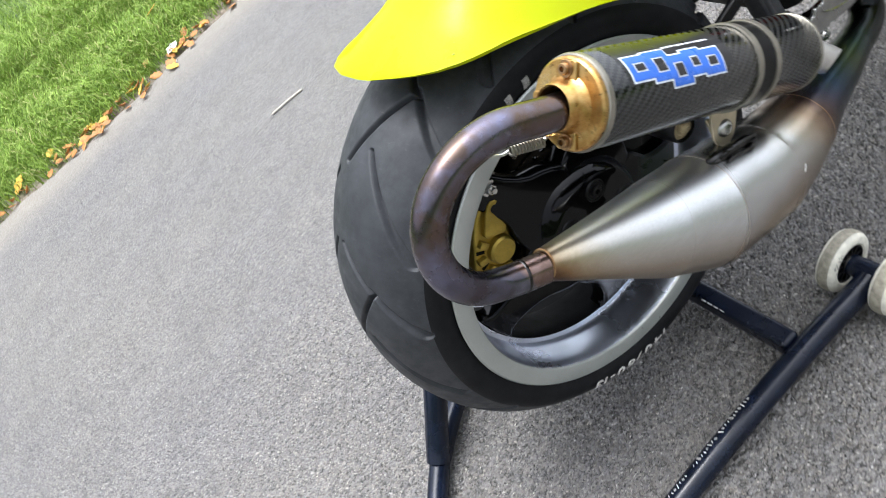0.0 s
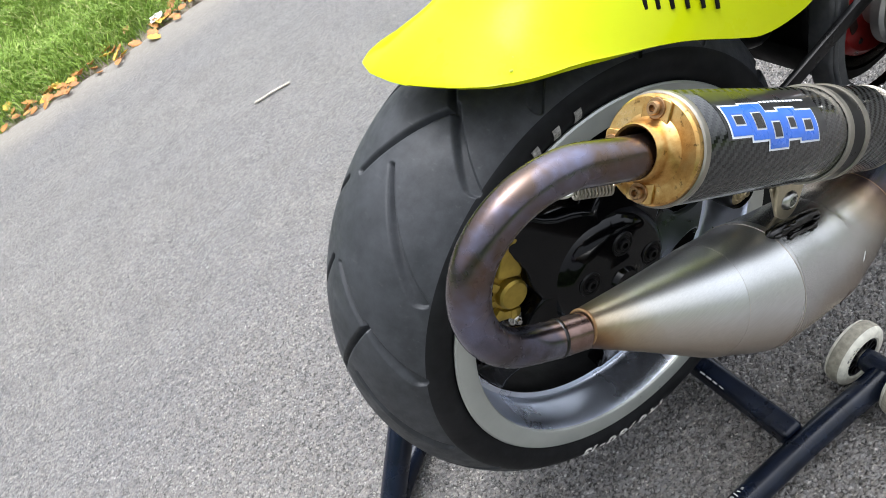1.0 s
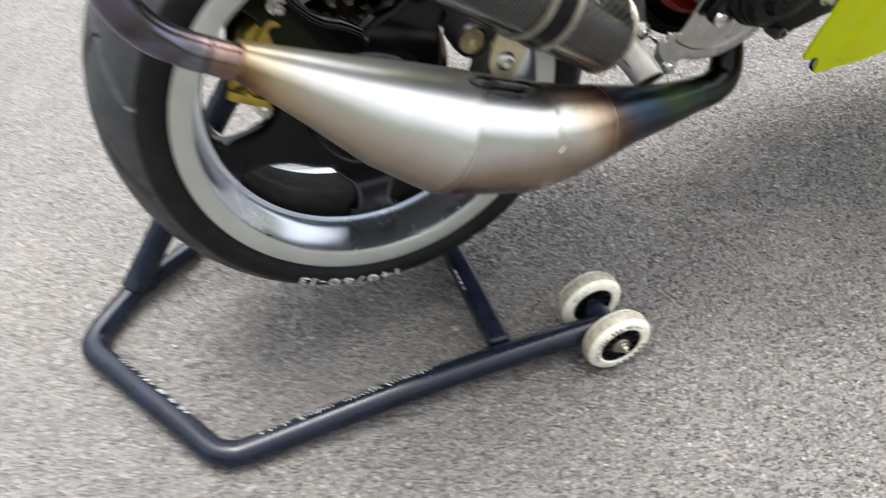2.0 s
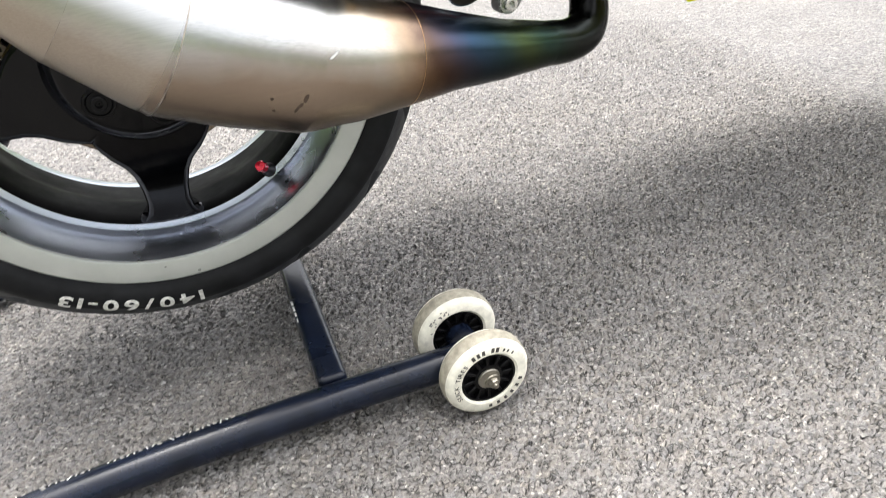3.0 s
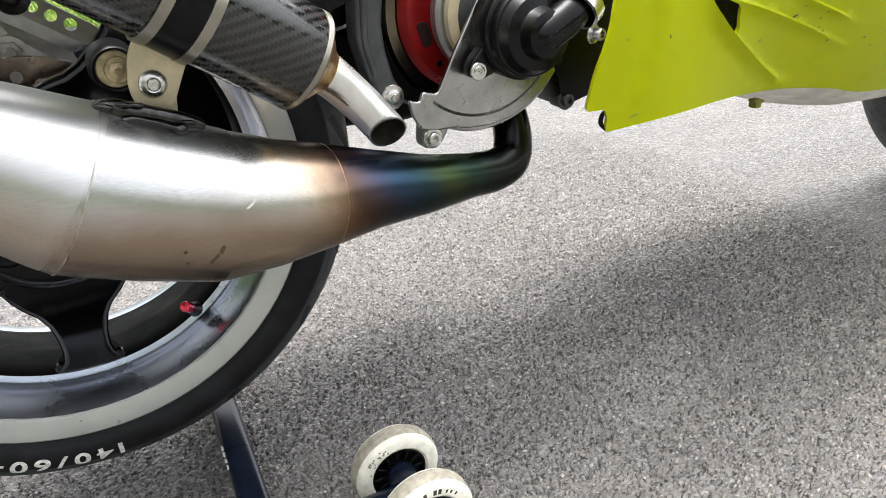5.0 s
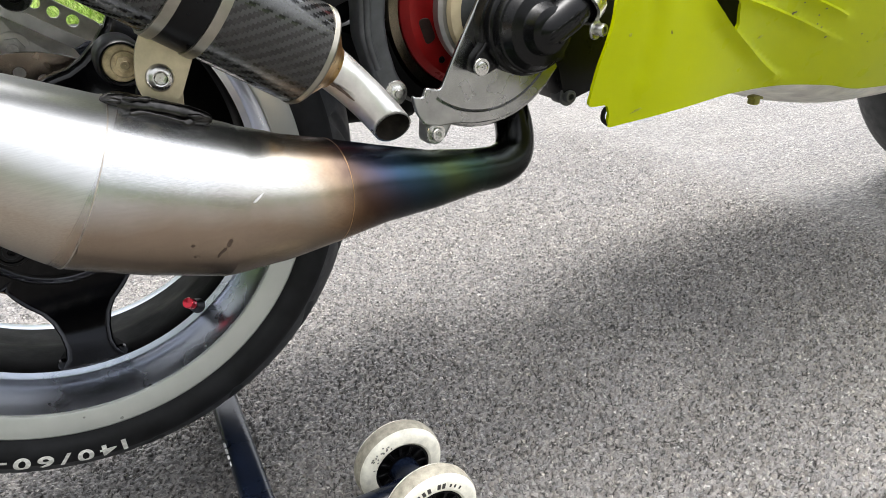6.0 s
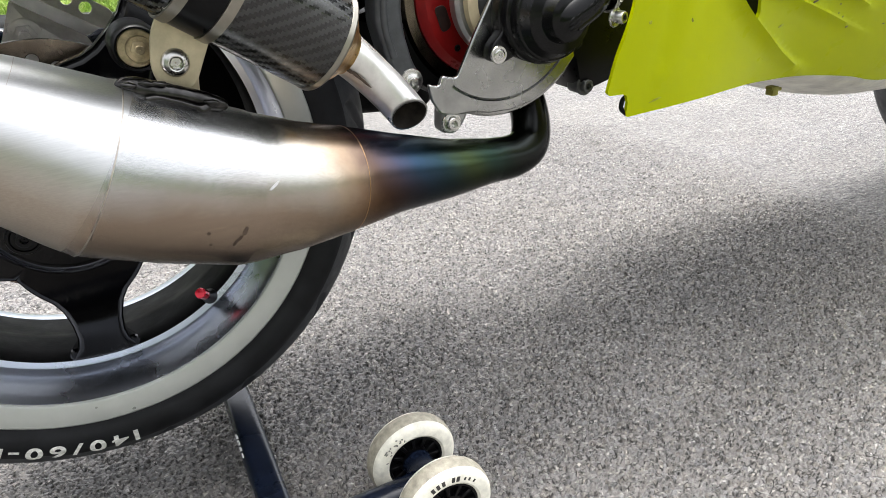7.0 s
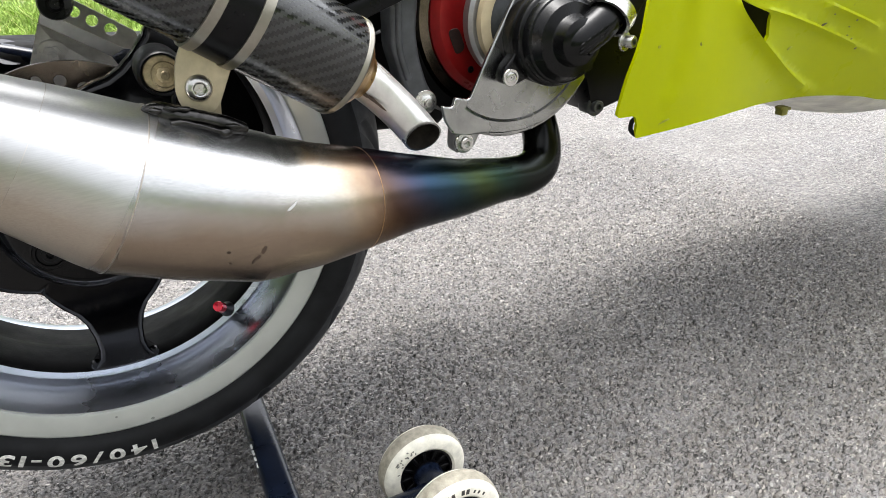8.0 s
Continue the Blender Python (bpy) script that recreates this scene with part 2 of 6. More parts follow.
def tail_steel():
    """Straw, purple and blue that the heat has drawn on the bend."""
    m = Nodes("tail_pipe_steel", 0.22, 1.0)
    n = m.noise(22, 4, 0.6)
    zz = m.math("ADD", m.span(m.axis(2), 0.42, 0.56), m.math("MULTIPLY", m.math("SUBTRACT", n, 0.5), 0.55))
    c = m.ramp(zz, (0.0, (0.20, 0.14, 0.12)), (0.05, (0.17, 0.13, 0.13)), (0.11, (0.24, 0.26, 0.33)), (0.22, (0.085, 0.078, 0.092)), (0.42, (0.072, 0.060, 0.066)), (0.60, (0.15, 0.145, 0.20)), (0.76, (0.145, 0.120, 0.135)), (0.90, (0.115, 0.085, 0.075)), (1.0, (0.110, 0.080, 0.064)))
    blue = m.ramp(m.noise(38, 3), (0.45, 0.0), (0.80, 0.6))
    c = m.mix(blue, c, (0.22, 0.25, 0.40))
    brown = m.ramp(m.noise(30, 4), (0.50, 0.0), (0.80, 0.7))
    c = m.mix(brown, c, (0.14, 0.085, 0.065))
    joint = m.math("MULTIPLY", m.span(m.axis(0), -0.1275, -0.1235), m.span(m.axis(2), 0.475, 0.465))
    m.colour(m.mix(joint, c, m.ramp(m.noise(90, 3), (0.3, (0.16, 0.105, 0.085)), (0.7, (0.27, 0.19, 0.17)))))
    m.rough(m.span(m.noise(45, 3), 0.3, 0.7, 0.20, 0.32))
    m.bump(m.noise(420, 3), 0.03, 0.0004)
    return m.mat


def carbon():
    """Twill weave under clear lacquer; tows 3 mm wide."""
    m = Nodes("carbon_weave", 0.3, 0.0, 0.4)
    u = m.math("FLOOR", m.math("MULTIPLY", m.axis(0, True), 520))
    v = m.math("FLOOR", m.math("MULTIPLY", m.axis(1, True), 520))
    step = m.math("LESS_THAN", m.math("FLOORED_MODULO", m.math("ADD", u, v), 4.0), 1.5)
    m.colour(m.mix(step, (0.0024, 0.0024, 0.0024), (0.019, 0.020, 0.019)))
    m.rough(m.span(step, 0, 1, 0.16, 0.32))
    m.bump(m.noise(900, 2), 0.05, 0.0003)
    return m.mat


def brass_cap():
    m = Nodes("heat_gilded_steel", 0.3, 1.0)
    n = m.noise(55, 6, 0.7)
    c = m.ramp(n, (0.25, (0.20, 0.09, 0.025)), (0.42, (0.46, 0.26, 0.08)), (0.58, (0.60, 0.40, 0.15)), (0.72, (0.64, 0.46, 0.22)), (0.85, (0.66, 0.54, 0.36)))
    spots = m.ramp(m.noise(190, 3), (0.30, 0.25), (0.40, 1.0))
    m.colour(m.mix(1.0, c, spots, "MULTIPLY"))
    m.rough(m.span(n, 0.3, 0.7, 0.42, 0.24))
    m.bump(m.noise(240, 4), 0.12, 0.0006)
    return m.mat


def rubber():
    m = Nodes("tyre_rubber", 0.62)
    dust = m.ramp(m.noise(42, 6, 0.7), (0.38, 0.0), (0.75, 1.0))
    c = m.mix(dust, (0.015, 0.017, 0.020), (0.037, 0.040, 0.046))
    scuff = m.ramp(m.noise(1.0, 4, 0.6, (260, 40, 260)), (0.62, 0.0), (0.78, 0.6))
    m.colour(m.mix(scuff, c, (0.065, 0.065, 0.065)))
    m.rough(m.span(m.noise(70, 5), 0.3, 0.7, 0.48, 0.72))
    m.bump(m.noise(700, 4), 0.12, 0.0008)
    return m.mat


def paint_yellow():
    m = Nodes("fluorescent_yellow_paint", 0.42, 0.0, 0.22, 0.03)
    m.b.inputs["Coat Roughness"].default_value = 0.07
    c = m.mix(m.ramp(m.noise(7, 5), (0.3, 0.0), (0.7, 1.0)), (0.385, 0.440, 0.0), (0.420, 0.470, 0.0))
    chips = m.ramp(m.noise(85, 3, 0.5), (0.245, 1.0), (0.262, 0.0))
    m.colour(m.mix(chips, c, (0.16, 0.17, 0.03)))
    m.rough(m.span(m.noise(30, 4), 0.3, 0.7, 0.24, 0.4))
    m.bump(m.noise(300, 3), 0.03, 0.0006)
    return m.mat


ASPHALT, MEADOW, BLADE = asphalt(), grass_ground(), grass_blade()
STEEL, TAIL, CARBON, BRASS, RUBBER, YELLOW = steel_heat("exhaust_steel", 0.28), tail_steel(), carbon(), brass_cap(), rubber(), paint_yellow()
BLACK_GLOSS = plain("black_gloss_paint", (0.0016, 0.0016, 0.0020), 0.08, 0.0, 0.0, 0.4, 40, 0.03, 0.20)
BLACK_SATIN = plain("black_satin_plastic", (0.0030, 0.0030, 0.0034), 0.30, 0.0, 0.0, 0.4, 80, 0.08, 0.16)
BLACK_MATT = plain("black_matt_casting", (0.0035, 0.0035, 0.0035), 0.6, 0.0, 0.0, 0.5, 60, 0.25, 0.09)
SIDEWALL = plain("sidewall_rubber", (0.0085, 0.0089, 0.0100), 0.55, 0.0, 0.0, 0.5, 50, 0.15, 0.20)
STAND_PAINT = plain("blue_black_tube_paint", (0.0045, 0.0075, 0.0170), 0.26, 0.0, 0.0, 0.5, 45, 0.1, 0.35)
CHIPPED = plain("bare_scratched_metal", (0.55, 0.55, 0.54), 0.5, 0.4, 0.0, 0.5, 220, 0.3)
LIP = plain("silver_rim_paint", (0.46, 0.48, 0.45), 0.34, 0.55, 0.1, 0.08, 30, 0.02)
POLISHED = plain("polished_aluminium", (0.70, 0.74, 0.83), 0.29, 1.0, 0.0, 0.06, 26, 0.02)
CAST = plain("cast_aluminium", (0.42, 0.42, 0.41), 0.42, 0.9, 0.0, 0.2, 70, 0.2)
COVER_METAL = plain("worn_polished_aluminium", (0.38, 0.38, 0.37), 0.25, 1.0, 0.0, 0.22, 45, 0.10)
PUMP_BLACK = plain("black_pump_plastic", (0.0028, 0.0028, 0.0030), 0.24, 0.0, 0.0, 0.4, 70, 0.05, 0.22)
CAST_DARK = plain("dark_cast_metal", (0.075, 0.078, 0.082), 0.45, 0.5, 0.0, 0.4, 60, 0.25)
ZINC = plain("zinc_plated_steel", (0.50, 0.43, 0.30), 0.36, 0.6, 0.0, 0.25, 70, 0.08)
BRIGHT = plain("bright_steel", (0.62, 0.61, 0.58), 0.26, 1.0, 0.0, 0.2, 90, 0.06)
DISC = plain("brake_disc_steel", (0.16, 0.13, 0.10), 0.24, 1.0, 0.0, 0.3, 60, 0.08)
RED = plain("red_anodised_metal", (0.30, 0.010, 0.010), 0.33, 0.35, 0.2, 0.25, 60, 0.08)
RED_CAP = plain("red_valve_cap", (0.55, 0.01, 0.03), 0.2, 0.6, 0.3, 0.2, 200, 0.03)
CREAM = plain("cream_plastic", (0.42, 0.35, 0.22), 0.4, 0.0, 0.0, 0.2, 50, 0.1)
GOLD = plain("gold_anodised_caliper", (0.42, 0.30, 0.055), 0.38, 0.75, 0.0, 0.3, 60, 0.12)
URETHANE = plain("worn_white_urethane", (0.76, 0.73, 0.62), 0.5, 0.0, 0.0, 0.22, 130, 0.15)
URETHANE_DIRTY = plain("dirty_urethane_tread", (0.36, 0.33, 0.26), 0.7, 0.0, 0.0, 0.4, 150, 0.3)
RUST = plain("rusty_washer", (0.56, 0.45, 0.27), 0.5, 0.4, 0.0, 0.6, 130, 0.3)
PLATE = plain("pale_bracket_steel", (0.90, 0.85, 0.77), 0.30, 0.10, 0.0, 0.25, 60, 0.1)
STRAP = plain("dull_strap_steel", (0.30, 0.28, 0.235), 0.34, 0.9, 0.0, 0.2, 60, 0.08)
BROWN_BOLT = plain("heat_browned_bolt", (0.38, 0.23, 0.11), 0.32, 0.9, 0.0, 0.5, 160, 0.15)
BROWN = plain("oily_brown_recess", (0.025, 0.010, 0.007), 0.5, 0.2, 0.0, 0.5, 160, 0.2)
INK_WHITE = plain("white_marking", (0.68, 0.67, 0.63), 0.6, 0.0, 0.0, 0.35, 330, 0.1)
INK_WORN = plain("worn_white_marking", (0.34, 0.33, 0.31), 0.6, 0.0, 0.0, 0.7, 420, 0.1)
SPECK = plain("grey_speck", (0.20, 0.19, 0.165), 0.7, 0.0, 0.0, 0.4, 300, 0.1)
INK_DARK = plain("dark_marking", (0.05, 0.045, 0.04), 0.6, 0.0, 0.0, 0.3, 300, 0.1)
DECAL_BLUE = plain("blue_decal", (0.03, 0.13, 0.55), 0.3, 0.0, 0.3, 0.12, 90, 0.02)
DECAL_WHITE = plain("white_decal", (0.72, 0.75, 0.78), 0.35, 0.0, 0.3, 0.08, 90, 0.02)
DECAL_BLACK = plain("black_decal", (0.008, 0.008, 0.009), 0.3, 0.0, 0.4, 0.2, 90, 0.02)
BELLY = plain("grey_primer_plastic", (0.86, 0.83, 0.75), 0.5, 0.0, 0.0, 0.3, 40, 0.1)
TAB = plain("dull_yellow_tab", (0.16, 0.15, 0.01), 0.5, 0.0, 0.0, 0.4, 120, 0.2)
LEAF = plain("autumn_leaf", (0.40, 0.17, 0.035), 0.6, 0.0, 0.0, 0.5, 60, 0.2)
LEAF_YELLOW = plain("yellow_autumn_leaf", (0.60, 0.36, 0.04), 0.6, 0.0, 0.0, 0.4, 60, 0.2)
WOOD = plain("bleached_twig", (0.55, 0.50, 0.42), 0.7, 0.0, 0.0, 0.3, 120, 0.3)
PAPER = plain("white_litter", (0.75, 0.75, 0.75), 0.7, 0.0, 0.0, 0.15, 60, 0.2)
SEAM = plain("browned_seam", (0.44, 0.40, 0.355), 0.38, 1.0, 0.0, 0.7, 60, 0.2)
WELD = plain("tarnished_weld", (0.060, 0.058, 0.056), 0.24, 1.0, 0.0, 0.6, 120, 0.3)
TUBE_STEEL = plain("stained_outlet_steel", (0.74, 0.73, 0.70), 0.30, 0.85, 0.0, 0.22, 55, 0.1)
SOOT = plain("soot", (0.018, 0.015, 0.012), 0.8, 0.0, 0.0, 0.6, 120, 0.3, 0.1)
TREES = plain("far_foliage", (0.085, 0.125, 0.045), 0.9, 0.0, 0.0, 0.6, 0.8, 0.5)


# ---- mesh helpers ----
def mesh_from(name, verts, faces, material=None, smooth=True, sharp=40):
    me = bpy.data.meshes.new(name)
    me.from_pydata([tuple(v) for v in verts], [], faces)
    me.update()
    if material:
        me.materials.append(material)
    if smooth:
        me.polygons.foreach_set("use_smooth", [True] * len(me.polygons))
        if sharp:
            me.set_sharp_from_angle(angle=radians(sharp))
    return me


def part(name, me, parent=None, label="", material=None):
    """Links a mesh as one object under a thing or a part."""
    if material:
        me.materials.clear()
        me.materials.append(material)
    ob = new(name, me)
    if parent:
        ob.parent = parent
    if label:
        tagged(ob, label)
    return ob


def thing(name, label, category, group="", at=(0, 0, 0)):
    ob = new(name)
    ob.empty_display_size = 0.05
    ob.location = at
    return tagged(ob, label, category, group)


def join(*meshes):
    """One mesh out of several, for pieces of one part."""
    bm = bmesh.new()
    mats = []
    for me in meshes:
        first = len(bm.faces)
        bm.from_mesh(me)
        bm.faces.ensure_lookup_table()
        for m in me.materials:
            if m not in mats:
                mats.append(m)
        if me.materials:
            k = mats.index(me.materials[0])
            for f in bm.faces[first:]:
                f.material_index = k
    out = bpy.data.meshes.new("joined")
    bm.to_mesh(out)
    bm.free()
    for m in mats:
        out.materials.append(m)
    out.set_sharp_from_angle(angle=radians(40))
    return out


def moved(me, m):
    me.transform(m)
    return me


def axis_at(a, b):
    """A frame at a whose z points to b."""
    a, b = Vector(a), Vector(b)
    return Matrix.Translation(a) @ (b - a).to_track_quat("Z", "Y").to_matrix().to_4x4()


def side_at(x, y, z):
    """A frame whose z points out of the scooter's right side (-y), its x forwards, its y up."""
    return Matrix.Translation((x, y, z)) @ Matrix(((1, 0, 0, 0), (0, 0, -1, 0), (0, 1, 0, 0), (0, 0, 0, 1)))


def lathe(profile, n=48, m=Matrix(), material=None, start=0.0, turn=360.0, uv=False, sharp=35):
    """A profile of (radius, height) turned about z."""
    full = turn >= 359.9
    k = n if full else n + 1
    verts, faces = [], []
    for r, h in profile:
        for i in range(k):
            a = radians(start + turn * i / n)
            verts.append(m @ Vector((r * math.cos(a), r * math.sin(a), h)))
    for j in range(len(profile) - 1):
        for i in range(n):
            i2 = (i + 1) % k
            faces.append((j * k + i, j * k + i2, (j + 1) * k + i2, (j + 1) * k + i))
    me = mesh_from("lathe", verts, faces, material, True, sharp)
    if uv:
        layer = me.uv_layers.new(name="UVMap")
        run = [0.0]
        for (r0, h0), (r1, h1) in zip(profile, profile[1:]):
            run.append(run[-1] + math.hypot(r1 - r0, h1 - h0))
        ref = max(r for r, h in profile)
        p = 0
        for j in range(len(profile) - 1):
            for i in range(n):
                for (jj, ii) in ((j, i), (j, i + 1), (j + 1, i + 1), (j + 1, i)):
                    layer.data[p].uv = (ref * radians(turn) * ii / n, run[jj])
                    p += 1
    return me


def smooth_line(points, per=8):
    """Catmull-Rom through rows of numbers."""
    p = [np.array(q, float) for q in points]
    p = [2 * p[0] - p[1], *p, 2 * p[-1] - p[-2]]
    out = []
    for i in range(1, len(p) - 2):
        for k in range(per):
            t = k / per
            out.append(0.5 * (2 * p[i] + (p[i + 1] - p[i - 1]) * t + (2 * p[i - 1] - 5 * p[i] + 4 * p[i + 1] - p[i + 2]) * t**2 + (3 * p[i] - p[i - 1] - 3 * p[i + 1] + p[i + 2]) * t**3))
    out.append(p[-2])
    return out


def sweep(rows, n=24, material=None, caps=True, sharp=35):
    """A round tube through rows of x, y, z, radius."""
    pts = [Vector(r[:3]) for r in rows]
    tang = [(pts[min(i + 1, len(pts) - 1)] - pts[max(i - 1, 0)]).normalized() for i in range(len(pts))]
    side = tang[0].orthogonal().normalized()
    verts, faces = [], []
    for i, (p, t) in enumerate(zip(pts, tang)):
        side = (side - t * side.dot(t)).normalized()
        up = t.cross(side)
        for k in range(n):
            a = 2 * math.pi * k / n
            verts.append(p + (side * math.cos(a) + up * math.sin(a)) * rows[i][3])
    for i in range(len(pts) - 1):
        for k in range(n):
            k2 = (k + 1) % n
            faces.append((i * n + k, i * n + k2, (i + 1) * n + k2, (i + 1) * n + k))
    if caps:
        faces.append(tuple(reversed(range(n))))
        faces.append(tuple(range((len(pts) - 1) * n, len(pts) * n)))
    return mesh_from("tube", verts, faces, material, True, sharp)


def tube(points, radius, n=18, material=None, per=6):
    return sweep([(*p, radius) for p in smooth_line(points, per)], n, material)


def rounded(points, radius, per=5):
    """A polygon's corners rounded off."""
    out = []
    for i, p in enumerate(points):
        a, b, c = Vector(points[i - 1]), Vector(p), Vector(points[(i + 1) % len(points)])
        r = min(radius, (a - b).length * 0.45, (c - b).length * 0.45)
        s, e = b + (a - b).normalized() * r, b + (c - b).normalized() * r
        for k in range(per + 1):
            t = k / per
            out.append(tuple(s * (1 - t) ** 2 + b * 2 * t * (1 - t) + e * t**2))
    return out


def ring_points(x, y, r, n=20):
    return [(x + r * math.cos(2 * math.pi * i / n), y + r * math.sin(2 * math.pi * i / n)) for i in range(n)]


def plate(outlines, thick, m=Matrix(), material=None, bevel=0.0006):
    """A flat piece from outlines in x, y (the inner ones are holes), thick in z about 0, with eased edges."""
    cu = bpy.data.curves.new("outline", "CURVE")
    cu.dimensions, cu.fill_mode, cu.extrude, cu.bevel_depth, cu.bevel_resolution = "2D", "BOTH", max(0.00002, thick / 2 - bevel), bevel, 2
    cu.offset = -bevel
    for o in outlines:
        s = cu.splines.new("POLY")
        s.points.add(len(o) - 1)
        for pt, q in zip(s.points, o):
            pt.co = (q[0], q[1], 0, 1)
        s.use_cyclic_u = True
    ob = new("outline", cu)
    me = bpy.data.meshes.new_from_object(ob.evaluated_get(bpy.context.evaluated_depsgraph_get()))
    bpy.data.objects.remove(ob)
    bpy.data.curves.remove(cu)
    me.transform(m)
    me.materials.clear()
    if material:
        me.materials.append(material)
    me.polygons.foreach_set("use_smooth", [True] * len(me.polygons))
    me.set_sharp_from_angle(angle=radians(35))
    return me


def glyphs(text, size, bold=0.0):
    """A flat mesh of each character of a text, with its advance."""
    out, at = [], 0.0
    for ch in text:
        cu = bpy.data.curves.new("glyph", "FONT")
        cu.body, cu.size, cu.extrude, cu.offset = ch, size, 0.00015, size * bold
        ob = new("glyph", cu)
        me = bpy.data.meshes.new_from_object(ob.evaluated_get(bpy.context.evaluated_depsgraph_get()))
        bpy.data.objects.remove(ob)
        bpy.data.curves.remove(cu)
        xs = [v.co.x for v in me.vertices] or [0, size * 0.3]
        w = max(xs) - min(xs)
        me.transform(Matrix.Translation((-min(xs) - w / 2, 0, 0)))
        out.append((me, at + w / 2))
        at += w + size * 0.16
    return out, at


def arc_text(text, size, radius, middle, m, material, wide=1.0, height=None, bold=0.0):
    """A text round a circle in x, y of m, tops outwards, running clockwise, its middle at an angle."""
    marks, length = glyphs(text, size, bold)
    done = []
    for me, at in marks:
        a = radians(middle) - (at - length / 2) * wide / radius
        me.transform(Matrix.Diagonal((wide, 1, 1, 1)))
        me.transform(Matrix.Rotation(a - math.pi / 2, 4, "Z") @ Matrix.Translation((0, radius, 0)))
        if height:
            for v in me.vertices:
                v.co.z += height(math.hypot(v.co.x, v.co.y))
        done.append(moved(me, m))
    me = join(*[d for d in done if len(d.vertices)])
    me.materials.clear()
    me.materials.append(material)
    return me


def block(sx, sy, sz, m=Matrix(), material=None, bevel=0.003, seg=2):
    bm = bmesh.new()
    bmesh.ops.create_cube(bm, size=1.0, matrix=Matrix.Diagonal((sx, sy, sz, 1)))
    if bevel:
        bmesh.ops.bevel(bm, geom=bm.edges[:], offset=bevel, segments=seg, profile=0.6, affect="EDGES")
    me = bpy.data.meshes.new("block")
    bm.to_mesh(me)
    bm.free()
    me.transform(m)
    if material:
        me.materials.append(material)
    me.polygons.foreach_set("use_smooth", [True] * len(me.polygons))
    me.set_sharp_from_angle(angle=radians(40))
    return me


def socket_bolt(m, r=0.006, h=0.006, material=None, washer=True):
    """A socket-head bolt: washer, round head, hexagon recess."""
    head = lathe([(0.0005, h * 0.45), (r * 0.46, h * 0.45), (r * 0.5, h), (r * 0.88, h), (r, h * 0.85), (r, 0.0), (r * 0.3, 0.0)], 24, m, material)
    hexa = lathe([(r * 0.5, h * 0.46), (r * 0.5, h * 1.002)], 6, m, material, sharp=20)
    pieces = [head, hexa]
    if washer:
        pieces.append(lathe([(r * 0.5, 0.0012), (r * 1.45, 0.0012), (r * 1.55, 0.0006), (r * 1.55, -0.0006)], 24, m, material))
    return join(*pieces)


def hex_bolt(m, r=0.006, h=0.005, material=None):
    head = lathe([(0.0003, h), (r * 0.85, h), (r, h * 0.85), (r, 0.0)], 6, m, material, sharp=20)
    stud = lathe([(0.0003, h * 1.6), (r * 0.45, h * 1.6), (r * 0.52, h * 1.4), (r * 0.52, h)], 18, m, material)
    wash = lathe([(r * 0.5, 0.001), (r * 1.4, 0.001), (r * 1.5, 0.0), (r * 1.5, -0.001)], 24, m, material)
    return join(head, stud, wash)


# ---- setting: road, verge, distance ----
def sheet(name, x0, x1, y0, y1, z, nx, ny, material, wave=None):
    xs, ys = np.linspace(x0, x1, nx + 1), np.linspace(y0, y1, ny + 1)
    verts = [(x, y, z + (wave(x, y) if wave else 0.0)) for y in ys for x in xs]
    faces = [(j * (nx + 1) + i, j * (nx + 1) + i + 1, (j + 1) * (nx + 1) + i + 1, (j + 1) * (nx + 1) + i) for j in range(ny) for i in range(nx)]
    return mesh_from(name, verts, faces, material, True, 0)


def grid_mesh(name, points, quads, material):
    """A large smooth mesh out of arrays of points and quads."""
    me = bpy.data.meshes.new(name)
    me.vertices.add(len(points))
    me.vertices.foreach_set("co", np.ascontiguousarray(points, dtype=np.float32).ravel())
    me.loops.add(quads.size)
    me.loops.foreach_set("vertex_index", np.ascontiguousarray(quads, dtype=np.int32).ravel())
    me.polygons.add(len(quads))
    me.polygons.foreach_set("loop_start", np.arange(0, quads.size, 4, dtype=np.int32))
    me.polygons.foreach_set("use_smooth", np.ones(len(quads), dtype=bool))
    me.update(calc_edges=True)
    me.validate()
    me.materials.append(material)
    return me


def verge_line(x):
    return 2.20 + 0.05 * noise.noise((x * 1.7, 3.1, 0)) + 0.02 * noise.noise((x * 9, 7.7, 0))


tagged(part("ground", sheet("ground", -400, 400, -400, 400, -0.035, 8, 8, MEADOW)), "meadow ground of short grass that reaches the horizon", "ground", kind="structure")

def coarse_relief(nx, ny, step, seed):
    """Stones and pits of worn asphalt on an even grid: bands of noise with flattened tops."""
    r = np.random.default_rng(seed)
    white = np.fft.rfft2(r.standard_normal((nx, ny)))
    k = np.hypot(np.fft.fftfreq(nx, step)[:, None], np.fft.rfftfreq(ny, step)[None, :])
    bands = []
    for size in (0.0066, 0.0046, 0.016):
        n_ = np.fft.irfft2(white * np.exp(-((k * size - 1) / 0.42) ** 2), (nx, ny))
        bands.append(n_ / n_.std())
        white = np.fft.rfft2(r.standard_normal((nx, ny)))
    pit = np.clip((bands[0] + 0.45 * bands[1] + 0.72) / 0.6, -1, 0)
    return pit * 0.0034 + 0.0004 * bands[1] + 0.0005 * np.tanh(bands[2]) - 0.0008


